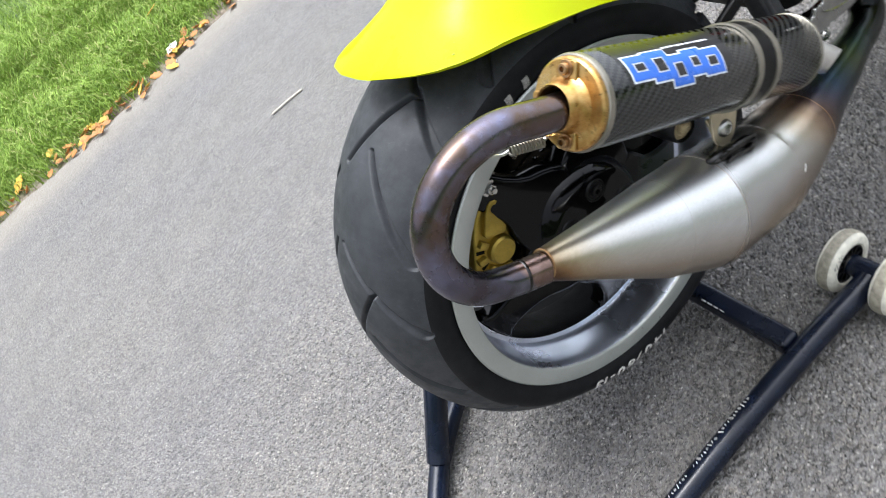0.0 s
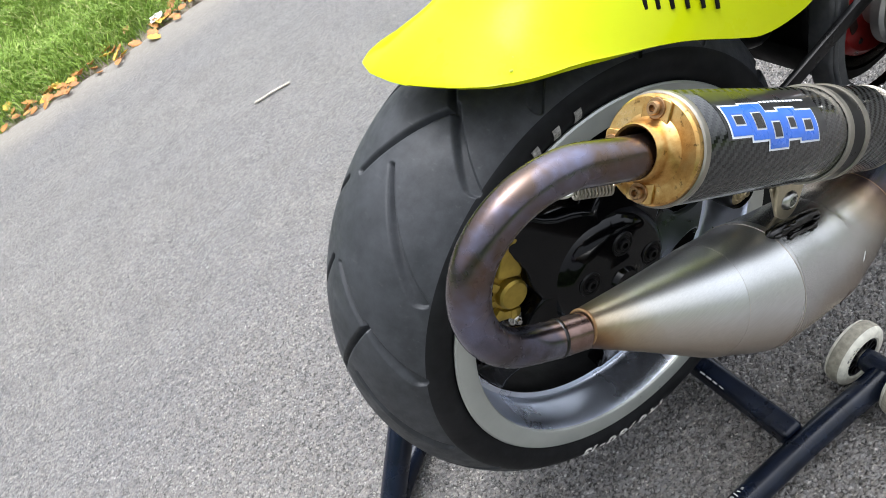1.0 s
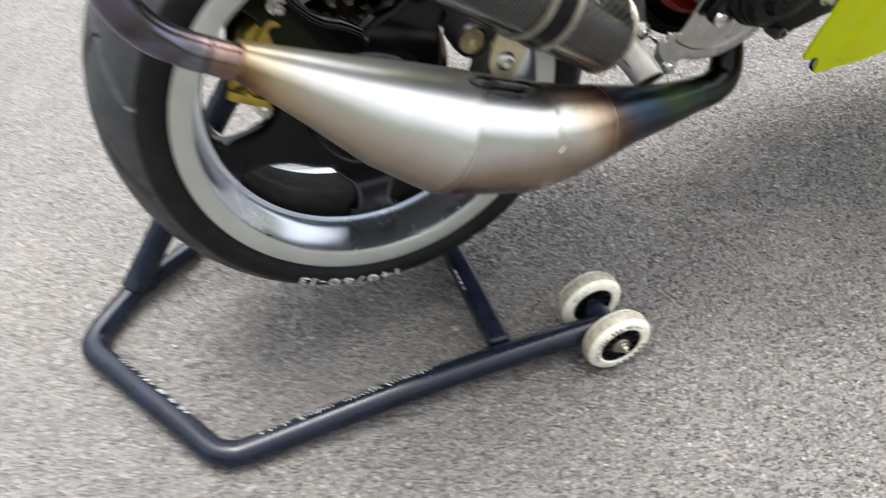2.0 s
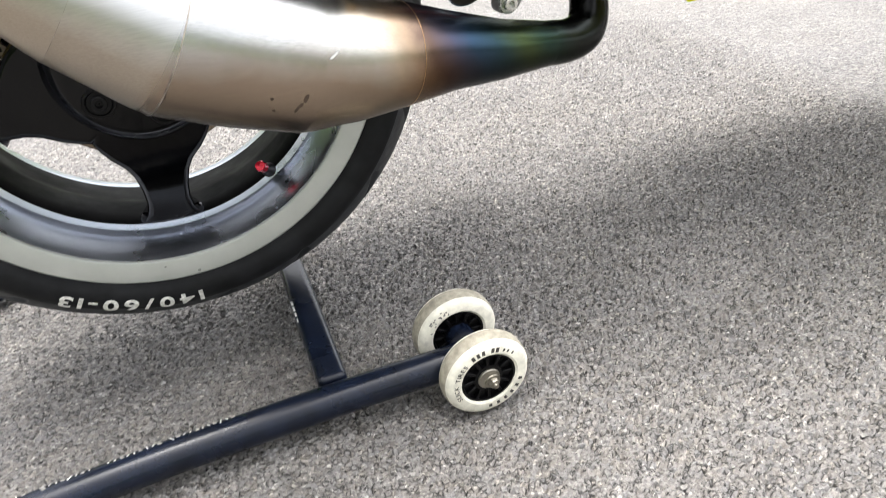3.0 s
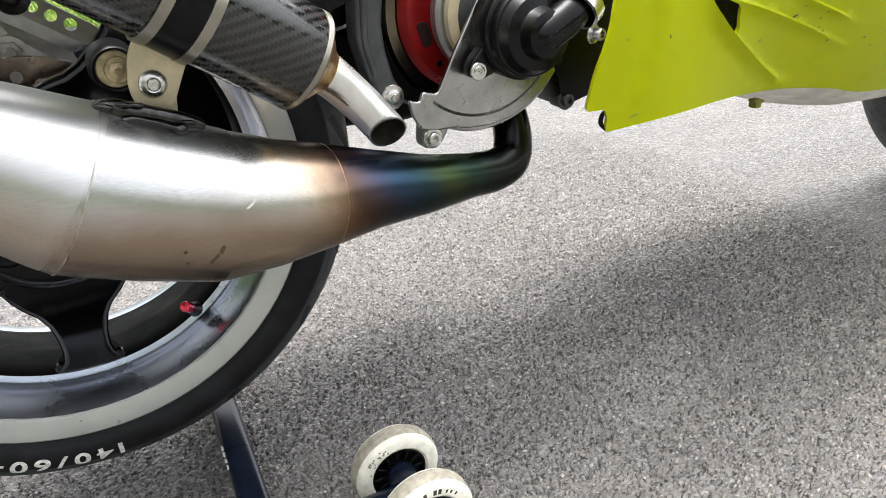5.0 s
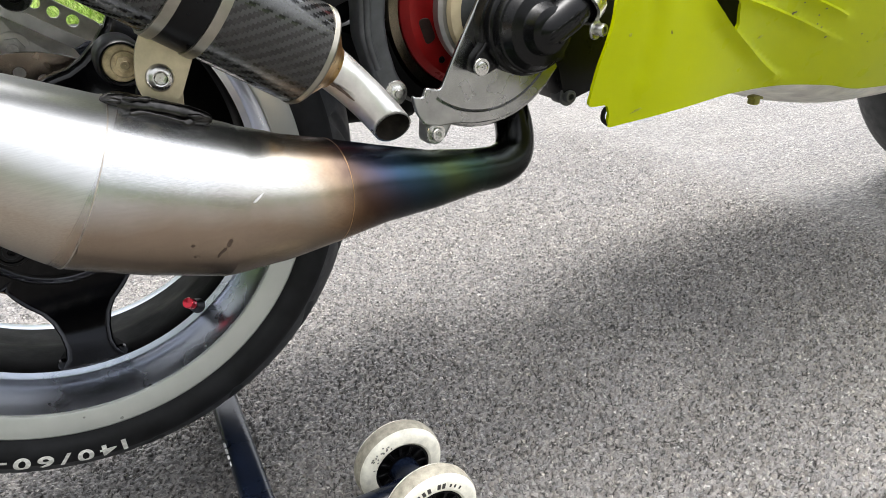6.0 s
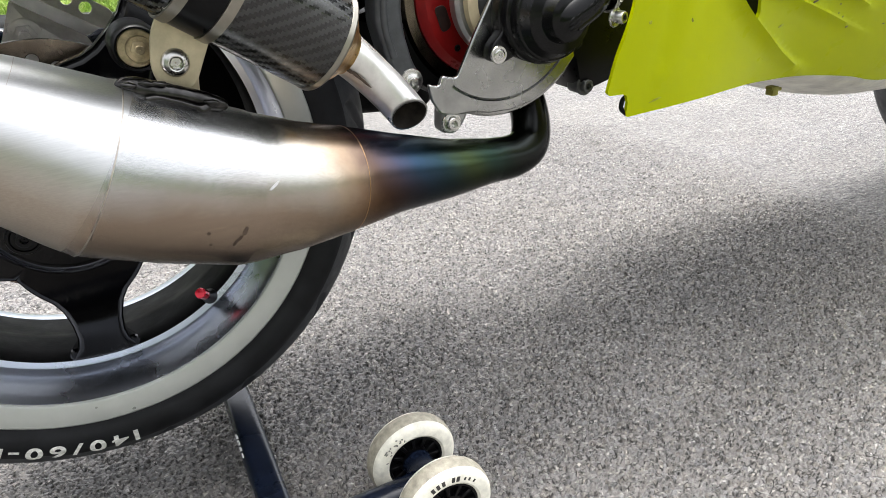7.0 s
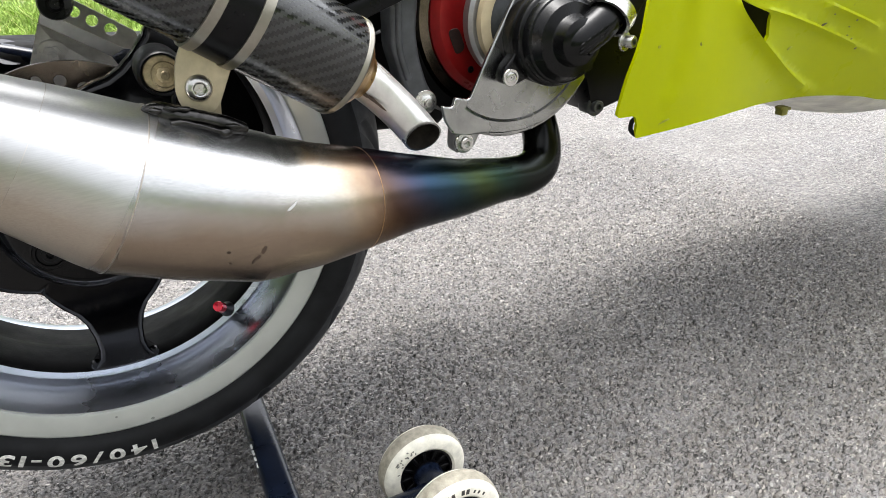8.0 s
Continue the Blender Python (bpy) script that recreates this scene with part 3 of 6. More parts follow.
STEP = 0.0019
fine_x, fine_y = np.arange(-0.82, 1.00, STEP), np.arange(-0.52, 0.72, STEP)
road_x = np.concatenate([np.linspace(-60, -3, 16), np.linspace(-2.9, -0.86, 50), fine_x, np.linspace(1.04, 3, 60), np.linspace(3.2, 60, 16)])
road_y = np.concatenate([[-4.2, -4.19, -2.0, -1.0, -0.6], fine_y, [0.80, 1.05, 1.3, 1.6, 2.0]])
verge_y = np.array([verge_line(x) for x in road_x])
Y = np.concatenate([np.tile(road_y, (len(road_x), 1)), (verge_y - 0.03)[:, None], verge_y[:, None], (verge_y + 0.02)[:, None]], 1)
Z = np.zeros_like(Y)
Z[:, -2], Z[:, -1] = -0.006, -0.04
fade = np.minimum(1, np.minimum(np.arange(len(fine_x)) / 300, np.arange(len(fine_x))[::-1] / 60))[:, None] * np.minimum(1, np.minimum(np.arange(len(fine_y)) / 30, np.arange(len(fine_y))[::-1] / 120))[None, :]
fade = fade * np.interp(fine_x, (-0.3, 0.0, 0.35), (0.7, 0.85, 1.25))[:, None]   # coarser where the surface has lost its binder
Z[66:66 + len(fine_x), 5:5 + len(fine_y)] = coarse_relief(len(fine_x), len(fine_y), STEP, 3) * fade
P = np.stack([np.tile(road_x[:, None], (1, Y.shape[1])), Y, Z], -1).reshape(-1, 3)
n = Y.shape[1]
gi, gj = np.meshgrid(np.arange(len(road_x) - 1), np.arange(n - 1), indexing="ij")
F = np.stack([gi * n + gj, (gi + 1) * n + gj, (gi + 1) * n + gj + 1, gi * n + gj + 1], -1).reshape(-1, 4)
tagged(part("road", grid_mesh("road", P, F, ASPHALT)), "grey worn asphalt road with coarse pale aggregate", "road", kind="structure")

# raised verge with its turf
tagged(part("verge", sheet("verge", -5, 6, 2.17, 9.0, 0.0, 90, 60, MEADOW,
       lambda x, y: -0.03 + 0.05 * min(1.0, max(0.0, (y - 2.19) / 0.25)) + 0.02 * noise.noise((x * 3, y * 3, 1)))), "grassy earth verge along the road", "verge", kind="structure")

rng = random.Random(4)
verts, faces = [], []
for i in range(112000):
    near = i < 88000
    x = rng.uniform(-1.8, 1.0) + rng.gauss(0, 0.30) if near else rng.gauss(-0.2, 2.0)
    y = 2.19 + (rng.random() ** 1.35) * (rng.uniform(1.2, 2.4) if near else 6.0)
    back = y - verge_line(x)
    if back < rng.uniform(0.02, 0.17):
        continue
    tall = 1.0 + 1.5 * max(0.0, min(1.0, (back - 0.75) / 0.5))
    tuft = max(0.0, noise.noise((x * 5, y * 5, 5)) + 0.45)
    if 0.55 < back < 0.85 and rng.random() < 0.55 - 0.5 * noise.noise((x * 3, y * 6, 9)):
        tuft *= 0.3
    h = rng.uniform(0.022, 0.062) * tall * (0.70 + 0.5 * tuft)
    w = rng.uniform(0.0009, 0.0020)
    a, reach = rng.uniform(0, 6.28), rng.uniform(0.3, 1.5) * h
    d = 1.6 * noise.noise((x * 2.3, y * 2.3, 2)) + rng.gauss(-1.6, 1.7)
    z = -0.03 + 0.05 * min(1.0, max(0.0, (y - 2.19) / 0.25))
    ca, sa, cd, sd = math.cos(a) * w, math.sin(a) * w, math.cos(d) * reach, math.sin(d) * reach
    k = len(verts)
    for f, g, thin in ((0.0, 0.0, 1.0), (0.12, 0.55, 0.95), (0.5, 0.92, 0.7)):
        verts += [(x - ca * thin + cd * f, y - sa * thin + sd * f, z + h * g), (x + ca * thin + cd * f, y + sa * thin + sd * f, z + h * g)]
    verts.append((x + cd, y + sd, z + h * 0.95))
    faces += [(k, k + 1, k + 3, k + 2), (k + 2, k + 3, k + 5, k + 4), (k + 4, k + 5, k + 6)]
tagged(part("grass", mesh_from("grass", verts, faces, BLADE, True, 0)), "bright green grass blades on the roadside verge", "grass", kind="stuff")

# a belt of far trees closes the view all round
verts, faces = [], []
N = 240
for j in range(9):
    for i in range(N):
        a = 2 * math.pi * i / N
        r = 34 + 2.5 * noise.noise((math.cos(a) * 9, math.sin(a) * 9, j * 0.8)) - j * 0.15
        top = 5.5 + 2.5 * noise.noise((math.cos(a) * 6, math.sin(a) * 6, 2)) + 9.0 * math.exp(-(((a - 3.7) / 0.6) ** 2))
        top *= 1 - 0.88 * math.exp(-((math.sin(a / 2) / 0.42) ** 2))   # the road runs on into the open
        verts.append((r * math.cos(a), r * math.sin(a), -0.1 + top * j / 8))
for j in range(8):
    faces += [(j * N + i, j * N + (i + 1) % N, (j + 1) * N + (i + 1) % N, (j + 1) * N + i) for i in range(N)]
tagged(part("backdrop", mesh_from("backdrop", verts, faces, TREES, True, 0)), "distant belt of green trees", "trees", kind="structure")

# ---- the scooter ----
scooter = thing("scooter", "fluorescent yellow scooter with steel exhaust, raised on a paddock stand", "scooter")
WX, WZ = 0.0, 0.290
HUB = side_at(WX, 0, WZ)          # local z points to the camera's side
VALVE = -57.0                     # where the valve stands round the wheel
SIDE_TOP = 89.4                   # where the sidewall lettering begins


TYRE_SECTION = [(0.174, 0.071), (0.180, 0.0755), (0.188, 0.0795), (0.196, 0.0800), (0.203, 0.0775), (0.210, 0.0715), (0.2165, 0.0645), (0.2225, 0.0565), (0.228, 0.0475), (0.2325, 0.0375), (0.2360, 0.0260), (0.2385, 0.0140), (0.2395, 0.0)]


def tyre_mesh(section, middle, grooves, na, ny, m, scale=1.0):
    """A tyre whose tread is cut by grooves; rows run from bead to bead, about the plane y = middle."""
    half = [(r * scale, -h * scale) for r, h in section]
    prof = smooth_line(half + [(r, -h) for r, h in reversed(half[:-1])], ny)
    prof = np.array(prof)
    ang = np.linspace(0, 2 * math.pi, na, endpoint=False)
    A, R = np.meshgrid(ang, prof[:, 0], indexing="ij")
    _, Y = np.meshgrid(ang, prof[:, 1] + middle, indexing="ij")
    if grooves is not None:
        R = R - grooves(np.degrees(A), Y, R)
    P = np.stack([R * np.cos(A), R * np.sin(A), -Y], -1).reshape(-1, 3)
    P = P @ np.array(m.to_3x3()).T + np.array(m.translation)
    k = prof.shape[0]
    i, j = np.meshgrid(np.arange(na), np.arange(k - 1), indexing="ij")
    i2 = (i + 1) % na
    F = np.stack([i * k + j, i2 * k + j, i2 * k + j + 1, i * k + j + 1], -1).reshape(-1, 4)
    me = grid_mesh("tyre", P, F, RUBBER)
    me.materials.append(SIDEWALL)
    wall = (prof[j.ravel(), 0] < 0.2045 * scale).astype(int)
    me.polygons.foreach_set("material_index", wall.tolist())
    return me


def tread(first):
    """Branching grooves every 45 degrees, as (angle, y) strokes with half widths, on both shoulders."""
    strokes = [((0, -0.006), (18, 0.042), 0.0014, 0.0018), ((-1.0, -0.006), (9.8, -0.044), 0.0018, 0.0040), ((0, -0.006), (-9.5, 0.031), 0.0016, 0.0014), ((13.8, 0.011), (35, -0.042), 0.0012, 0.0036)]
    strokes += [((a + 22, 0.056 - y), (b + 22, 0.056 - v), w0, w1) for (a, y), (b, v), w0, w1 in strokes[1::2]]

    def depth(A, Y, R):
        out = np.zeros_like(A)
        for (a0, y0), (a1, y1), w0, w1 in strokes:
            mid = (a0 + a1) / 2
            d = ((A - first - mid + 22.5) % 45) - 22.5 + mid
            px, py = np.radians(d - a0) * 0.235, Y - y0
            qx, qy = math.radians(a1 - a0) * 0.235, y1 - y0
            t = np.clip((px * qx + py * qy) / (qx * qx + qy * qy), 0, 1)
            dist = np.hypot(px - t * qx, py - t * qy)
            w = w0 + (w1 - w0) * t
            g = np.clip((w * 1.2 + 0.0014 - dist) / 0.0028, 0, 1)
            g = g * g * (3 - 2 * g)
            out = np.maximum(out, g * 0.0070 * np.clip(1.2 - 0.55 * t, 0, 1))
        return np.where(R > 0.203, out, 0.0)
    return depth


def wall_height(r):
    """How far the sidewall stands out at a radius."""
    return float(np.interp(r, [q[0] for q in TYRE_SECTION], [q[1] for q in TYRE_SECTION])) - 0.028 + 0.0016


wheel_hub = part("rear_wheel", lathe([(0.0004, 0.053), (0.013, 0.053), (0.015, 0.048), (0.024, 0.0465), (0.027, 0.0445), (0.048, 0.0440), (0.054, 0.041), (0.062, 0.030), (0.069, 0.014), (0.071, 0.004), (0.070, -0.02), (0.045, -0.05), (0.03, -0.07), (0.0005, -0.07)], 64, HUB, BLACK_GLOSS), scooter, "black cast alloy rear wheel with a polished deep lip")
part("tyre", tyre_mesh(TYRE_SECTION, 0.028, tread(106.0), 1900, 9, HUB), wheel_hub, "wide black road tyre with chevron tread grooves")
part("rim_lip", lathe([(0.1785, 0.0475), (0.1790, 0.0495), (0.1775, 0.0508), (0.1615, 0.0508), (0.1598, 0.0500), (0.1590, 0.0480)], 180, HUB, LIP), wheel_hub, "satin silver rim lip")
part("rim_barrel", lathe([(0.1590, 0.0480), (0.1578, 0.0440), (0.1570, 0.036), (0.1566, 0.026), (0.1562, 0.014), (0.1557, 0.006), (0.1543, 0.0036), (0.1490, 0.0030)], 180, HUB, POLISHED), wheel_hub, "polished aluminium rim barrel")
part("rim_well", lathe([(0.1490, 0.0030), (0.1470, 0.0), (0.1462, -0.012), (0.1470, -0.034), (0.1485, -0.044), (0.1500, -0.046)], 180, HUB, BLACK_MATT), wheel_hub, "black painted inner rim well")
part("rim_far_well", lathe([(0.1500, -0.046), (0.1540, -0.060), (0.1580, -0.092)], 180, HUB, BLACK_MATT), wheel_hub, "black painted far side of the rim well")
part("rim_back", lathe([(0.1580, -0.092), (0.1588, -0.102), (0.1600, -0.106), (0.1785, -0.106), (0.1785, -0.102), (0.168, -0.09), (0.166, 0.035), (0.1785, 0.0475)], 180, HUB, POLISHED), wheel_hub, "polished far side of the rim")

spoke_half = [(0.034, 0.026), (0.048, 0.040), (0.060, 0.044), (0.070, 0.0395), (0.078, 0.0345), (0.088, 0.0262), (0.098, 0.0215), (0.112, 0.0185), (0.126, 0.0175), (0.136, 0.0190), (0.1465, 0.0265)]
spoke_outline = [(x, -y) for x, y in spoke_half] + [(0.1490, 0.0)] + [(x, y) for x, y in reversed(spoke_half)]


def spoke_mesh(angle):
    me = plate([spoke_outline], 0.023, Matrix(), BLACK_GLOSS, 0.0045)
    for v in me.vertices:
        v.co.z += 0.020 - 0.26 * (v.co.x - 0.05)
    me.transform(HUB @ Matrix.Rotation(radians(angle), 4, "Z"))
    return me


for k in range(5):
    part("spoke", spoke_mesh(VALVE - 36 + 72 * k), wheel_hub)
    a = radians(VALVE - 36 + 72 * k)
    for s in (-1, 1):
        b = a + s * 0.155
        part("spoke_bolt", lathe([(0.0003, 0.004), (0.003, 0.004), (0.0042, 0.003), (0.0045, 0.0)], 12, HUB @ Matrix.Translation((0.143 * math.cos(b), 0.143 * math.sin(b), 0.002)), BLACK_GLOSS), wheel_hub)
    b = a + 0.36
    spot = HUB @ Matrix.Translation((0.0375 * math.cos(b), 0.0375 * math.sin(b), 0.0440))
    part("hub_bolt", join(socket_bolt(spot, 0.0058, 0.004, BLACK_SATIN), lathe([(0.0085, 0.0), (0.0095, 0.0016), (0.0112, 0.0016), (0.0120, 0.0)], 28, spot, BLACK_SATIN)), wheel_hub)
va = radians(VALVE)
vpos = Vector((0.1465 * math.cos(va), 0.1465 * math.sin(va), 0.004))
vin = Vector((0.126 * math.cos(va), 0.126 * math.sin(va), 0.024))
VM = HUB @ axis_at(vpos, vin)
part("valve_stem", lathe([(0.0065, 0.0), (0.006, 0.003), (0.0042, 0.006), (0.0040, 0.014)], 20, VM, BLACK_SATIN), wheel_hub, "black rubber valve stem")
part("valve_cap", lathe([(0.0036, 0.012), (0.0045, 0.0125), (0.0045, 0.0205), (0.0040, 0.0215), (0.0004, 0.0218)], 14, VM, RED_CAP, sharp=25), wheel_hub, "red anodised valve cap")
part("size_marking", arc_text("140/60-13", 0.0165, 0.1930, -107.0, HUB, INK_WHITE, 1.45, wall_height, 0.022), wheel_hub, "white hand-painted tyre size figures")

for k in range(5):
    a = radians(SIDE_TOP + k * 6.3)
    bar = sheet("bar", -0.0034, 0.0034, 0.0, 0.0115, 0.0, 4, 8, INK_WORN)
    bar.transform(Matrix.Rotation(a - math.pi / 2, 4, "Z") @ Matrix.Translation((0, 0.1815, 0)))
    for v in bar.vertices:
        v.co.z += wall_height(math.hypot(v.co.x, v.co.y))
    part("sidewall_marking", moved(bar, HUB), wheel_hub, "worn white sidewall lettering as plain bars")

# brake and hub behind the wheel
disc_holes = [ring_points(r * math.cos(radians(61.6 + 36 * k + d)), r * math.sin(radians(61.6 + 36 * k + d)), 0.0043, 14) for k in range(10) for d, r in ((0, 0.0838), (14, 0.0765), (25, 0.0816))]
part("brake_disc", plate([ring_points(0, 0, 0.096, 96), ring_points(0, 0, 0.058, 60), *disc_holes], 0.004, HUB @ Matrix.Translation((0, 0, -0.024)), DISC, 0.0005), scooter, "drilled brown-tinted steel brake disc")
CAL = side_at(-0.086, 0.004, 0.346) @ Matrix.Rotation(radians(60), 4, "Z")
cal_body = rounded([(-0.036, -0.020), (0.020, -0.022), (0.036, -0.010), (0.038, 0.012), (0.024, 0.022), (-0.030, 0.022), (-0.038, 0.010)], 0.005)
caliper = part("brake_caliper", plate([cal_body], 0.026, CAL, GOLD, 0.0035), scooter, "gold anodised brake caliper")
part("caliper_boss", lathe([(0.0004, 0.009), (0.0125, 0.0088), (0.0145, 0.0065), (0.0150, 0.0)], 36, CAL @ Matrix.Translation((-0.012, -0.006, 0.0128)), GOLD), caliper, "round gold piston boss")
for k in range(4):
    a = radians(62 + 44 * k)
    part("caliper_rib", block(0.010, 0.0075, 0.008, CAL @ Matrix.Translation((-0.012, -0.006, 0.0145)) @ Matrix.Rotation(a, 4, "Z") @ Matrix.Translation((0.0225, 0, 0)), GOLD, 0.0018), caliper)
    # raised black blocks put the shade of recesses between the ribs
    part("recess_shade", block(0.009, 0.0032, 0.0016, CAL @ Matrix.Translation((-0.012, -0.006, 0.0132)) @ Matrix.Rotation(a + radians(22), 4, "Z") @ Matrix.Translation((0.0225, 0, 0)), BLACK_MATT, 0.0004), caliper, "black block standing in for a shaded recess in the casting")
cal_ear = rounded([(0.006, -0.012), (0.034, -0.0085), (0.044, -0.002), (0.043, 0.007), (0.034, 0.0115), (0.006, 0.014)], 0.005)
part("caliper_ear", plate([cal_ear, ring_points(0.0345, 0.0015, 0.0038)], 0.007, CAL @ Matrix.Translation((0, 0, 0.0160)), GOLD, 0.0015), caliper, "gold mounting ear with a bolt hole")
part("caliper_bridge", block(0.009, 0.040, 0.006, CAL @ Matrix.Translation((-0.034, 0.001, 0.0145)), GOLD, 0.002), caliper)
part("carrier_bolt", hex_bolt(side_at(-0.062, -0.012, 0.396), 0.0058, 0.006, BRIGHT), caliper, "bright steel bolt")
part("caliper_bolt", hex_bolt(side_at(-0.094, -0.012, 0.304), 0.0050, 0.005, BRIGHT), caliper, "bright steel bolt")
part("caliper_bracket", plate([rounded([(-0.125, 0.300), (-0.05, 0.285), (-0.03, 0.33), (-0.07, 0.40), (-0.10, 0.39)], 0.01)], 0.006, Matrix.Translation((0, 0.030, 0)) @ Matrix.Rotation(radians(90), 4, "X"), BLACK_MATT), caliper, "black steel bracket")
part("swingarm_case", block(0.46, 0.09, 0.10, pose(0.13, 0.145, 0.325, 0, 6, 0), BLACK_MATT, 0.02, 3), scooter, "black cast gearbox and swingarm case")
part("gearbox_boss", lathe([(0.0005, 0.05), (0.05, 0.05), (0.062, 0.042), (0.066, 0.02), (0.068, -0.06), (0.0005, -0.06)], 48, side_at(0, 0.115, WZ), BLACK_MATT), scooter, "black round gearbox boss")

# ---- exhaust ----
CH = [  # chamber axis and radius, from the tail cone forwards
    (-0.1088, -0.163, 0.4382, 0.0120), (-0.060, -0.1615, 0.401, 0.0262), (-0.018, -0.160, 0.3685, 0.0395), (0.025, -0.158, 0.339, 0.0483),
    (0.060, -0.155, 0.3225, 0.0475), (0.098, -0.152, 0.307, 0.0460), (0.130, -0.1485, 0.2995, 0.0405), (0.165, -0.143, 0.2935, 0.0345),
    (0.205, -0.134, 0.2855, 0.0272), (0.247, -0.125, 0.276, 0.0218), (0.292, -0.113, 0.2685, 0.0172)]


def between(rows, k=6):
    out = []
    for a, b in zip(rows, rows[1:]):
        out += [tuple(np.array(a) + (np.array(b) - np.array(a)) * i / k) for i in range(k)]
    return out + [rows[-1]]


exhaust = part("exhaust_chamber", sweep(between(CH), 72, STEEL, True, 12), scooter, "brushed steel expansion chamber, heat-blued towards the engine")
for e in exhaust.data.edges:   # the rolled sections meet in creases
    i, j = e.vertices
    if i // 72 == j // 72 and i // 72 in (12, 18, 30, 42):
        e.use_edge_sharp = True
elbow = smooth_line([CH[-1], (0.318, -0.106, 0.2648, 0.0167), (0.337, -0.099, 0.2690, 0.0163), (0.3460, -0.089, 0.2855, 0.0156), (0.3490, -0.072, 0.312, 0.0150), (0.350, -0.055, 0.340, 0.0150)], 6)
part("header_pipe", sweep([tuple(r) for r in elbow], 36, STEEL), exhaust, "dark heat-stained header pipe")
for k, (i, f) in enumerate(((0, 0.0), (2, 0.0), (3, 0.0), (7, 0.0))):
    p, q = Vector(CH[i][:3]), Vector(CH[i + 1][:3])
    pr = Vector(CH[i - 1][:3]) if i else p - (q - p)
    t = ((q - p).normalized() + (p - pr).normalized()).normalized()
    r, w = CH[i][3], (0.0005, 0, 0.00012, 0.00036, 0, 0, 0, 0.00020)[i]
    part("weld_seam", lathe([(r - 0.001, -w * 1.6), (r + w * 0.5, -w), (r + w * 0.7, 0), (r + w * 0.5, w), (r - 0.001, w * 1.6)], 72, axis_at(p, p + t), BROWN_BOLT if i in (0, 7) else SEAM), exhaust)

# the bend that turns the gas back into the silencer
D, NRM = np.array((-0.815, 0.58)), np.array((0.58, 0.815))
rows = [(0.3415, 0.2920, -0.163), (0.360, 0.2895, -0.1615)]
for k in range(0, 13):
    a = -math.pi / 2 + math.pi * k / 12
    rows.append((0.377 + 0.0618 * math.cos(a), 0.3500 + (0.0618 if a < 0 else 0.0560) * math.sin(a), -0.160 - 0.014 * k / 12))
rows += [(0.355, 0.4075, -0.1745), (0.330, 0.4100, -0.1735)]
bend = [(*(D * d + NRM * n_)[:1], y, (D * d + NRM * n_)[1]) for d, n_, y in rows]
tail = part("tail_pipe", sweep([(x, y, z, 0.0118) for x, y, z in smooth_line(bend, 4)], 36, TAIL), exhaust, "brown and purple heat-tinted tail pipe bend")
p0, p1 = Vector(bend[1]), Vector(bend[2])
part("pipe_weld", lathe([(0.0115, -0.0016), (0.0121, -0.0009), (0.0123, 0), (0.0121, 0.0009), (0.0115, 0.0016)], 36, axis_at(p0, p1), WELD), exhaust, "tarnished weld bead")

SA, SB = Vector((-0.036, -0.172, 0.529)), Vector((0.1655, -0.1512, 0.3824))
SIL = axis_at(SA, SB)
SL = (SB - SA).length
up_hint = SIL.to_3x3().inverted() @ Vector((0, -0.62, 0.78))
FACE = math.degrees(math.atan2(up_hint.y, up_hint.x))   # round the axis: where the sticker faces
silencer = part("silencer", lathe([(0.0300, 0.004), (0.0312, 0.006), (0.0312, SL - 0.004), (0.0305, SL - 0.003)], 96, SIL, CARBON, uv=True), scooter, "glossy black carbon fibre silencer can")
part("silencer_cap", lathe([(0.0125, -0.004), (0.0285, -0.004), (0.0298, -0.0025), (0.0300, 0.003)], 72, SIL, BRASS), silencer, "gold heat-tinted steel end cap")
part("cap_edge", lathe([(0.0300, 0.0005), (0.0312, 0.0010), (0.0316, 0.0030), (0.0314, 0.0048), (0.0305, 0.0050)], 72, SIL, STRAP), silencer, "bright rolled steel edge")
part("cap_collar", lathe([(0.0121, -0.004), (0.0136, -0.0160), (0.0146, -0.0168), (0.0155, -0.015), (0.0157, -0.010), (0.0170, -0.0068), (0.0190, -0.0048), (0.0204, -0.0038)], 48, SIL, BRASS), silencer, "gold flared collar")
for spot in ((-0.0274, -0.171, 0.5478), (-0.0527, -0.175, 0.5124), (-0.030, -0.150, 0.520)):
    q = SIL.inverted() @ Vector(spot)
    a = math.atan2(q.y, q.x)
    M = SIL @ Matrix.Translation((0.0228 * math.cos(a), 0.0228 * math.sin(a), -0.0055)) @ Matrix.Rotation(math.pi, 4, "X")
    part("cap_bolt", socket_bolt(M, 0.0037, 0.0042, BROWN_BOLT), silencer, "heat-browned socket bolt")
    ear = rounded([(-0.0085, -0.008), (0.0085, -0.008), (0.0085, 0.0060), (-0.0085, 0.0060)], 0.003)
    part("bolt_ear", plate([ear], 0.0018, SIL @ Matrix.Rotation(a - math.pi / 2, 4, "Z") @ Matrix.Translation((0, 0.0222, -0.0048)), BRASS, 0.0005), silencer)
part("front_cap", lathe([(0.0300, SL - 0.0005), (0.026, SL + 0.003), (0.020, SL + 0.0085), (0.0150, SL + 0.0125), (0.0138, SL + 0.0150)], 72, SIL, BRASS), silencer, "straw-tinted steel front cone")
part("front_cap_rim", lathe([(0.0306, SL - 0.0045), (0.0315, SL - 0.0040), (0.0316, SL - 0.0012), (0.0308, SL), (0.0298, SL)], 72, SIL, STRAP), silencer, "thin bright rolled rim")
o0 = SB + (SB - SA).normalized() * 0.004
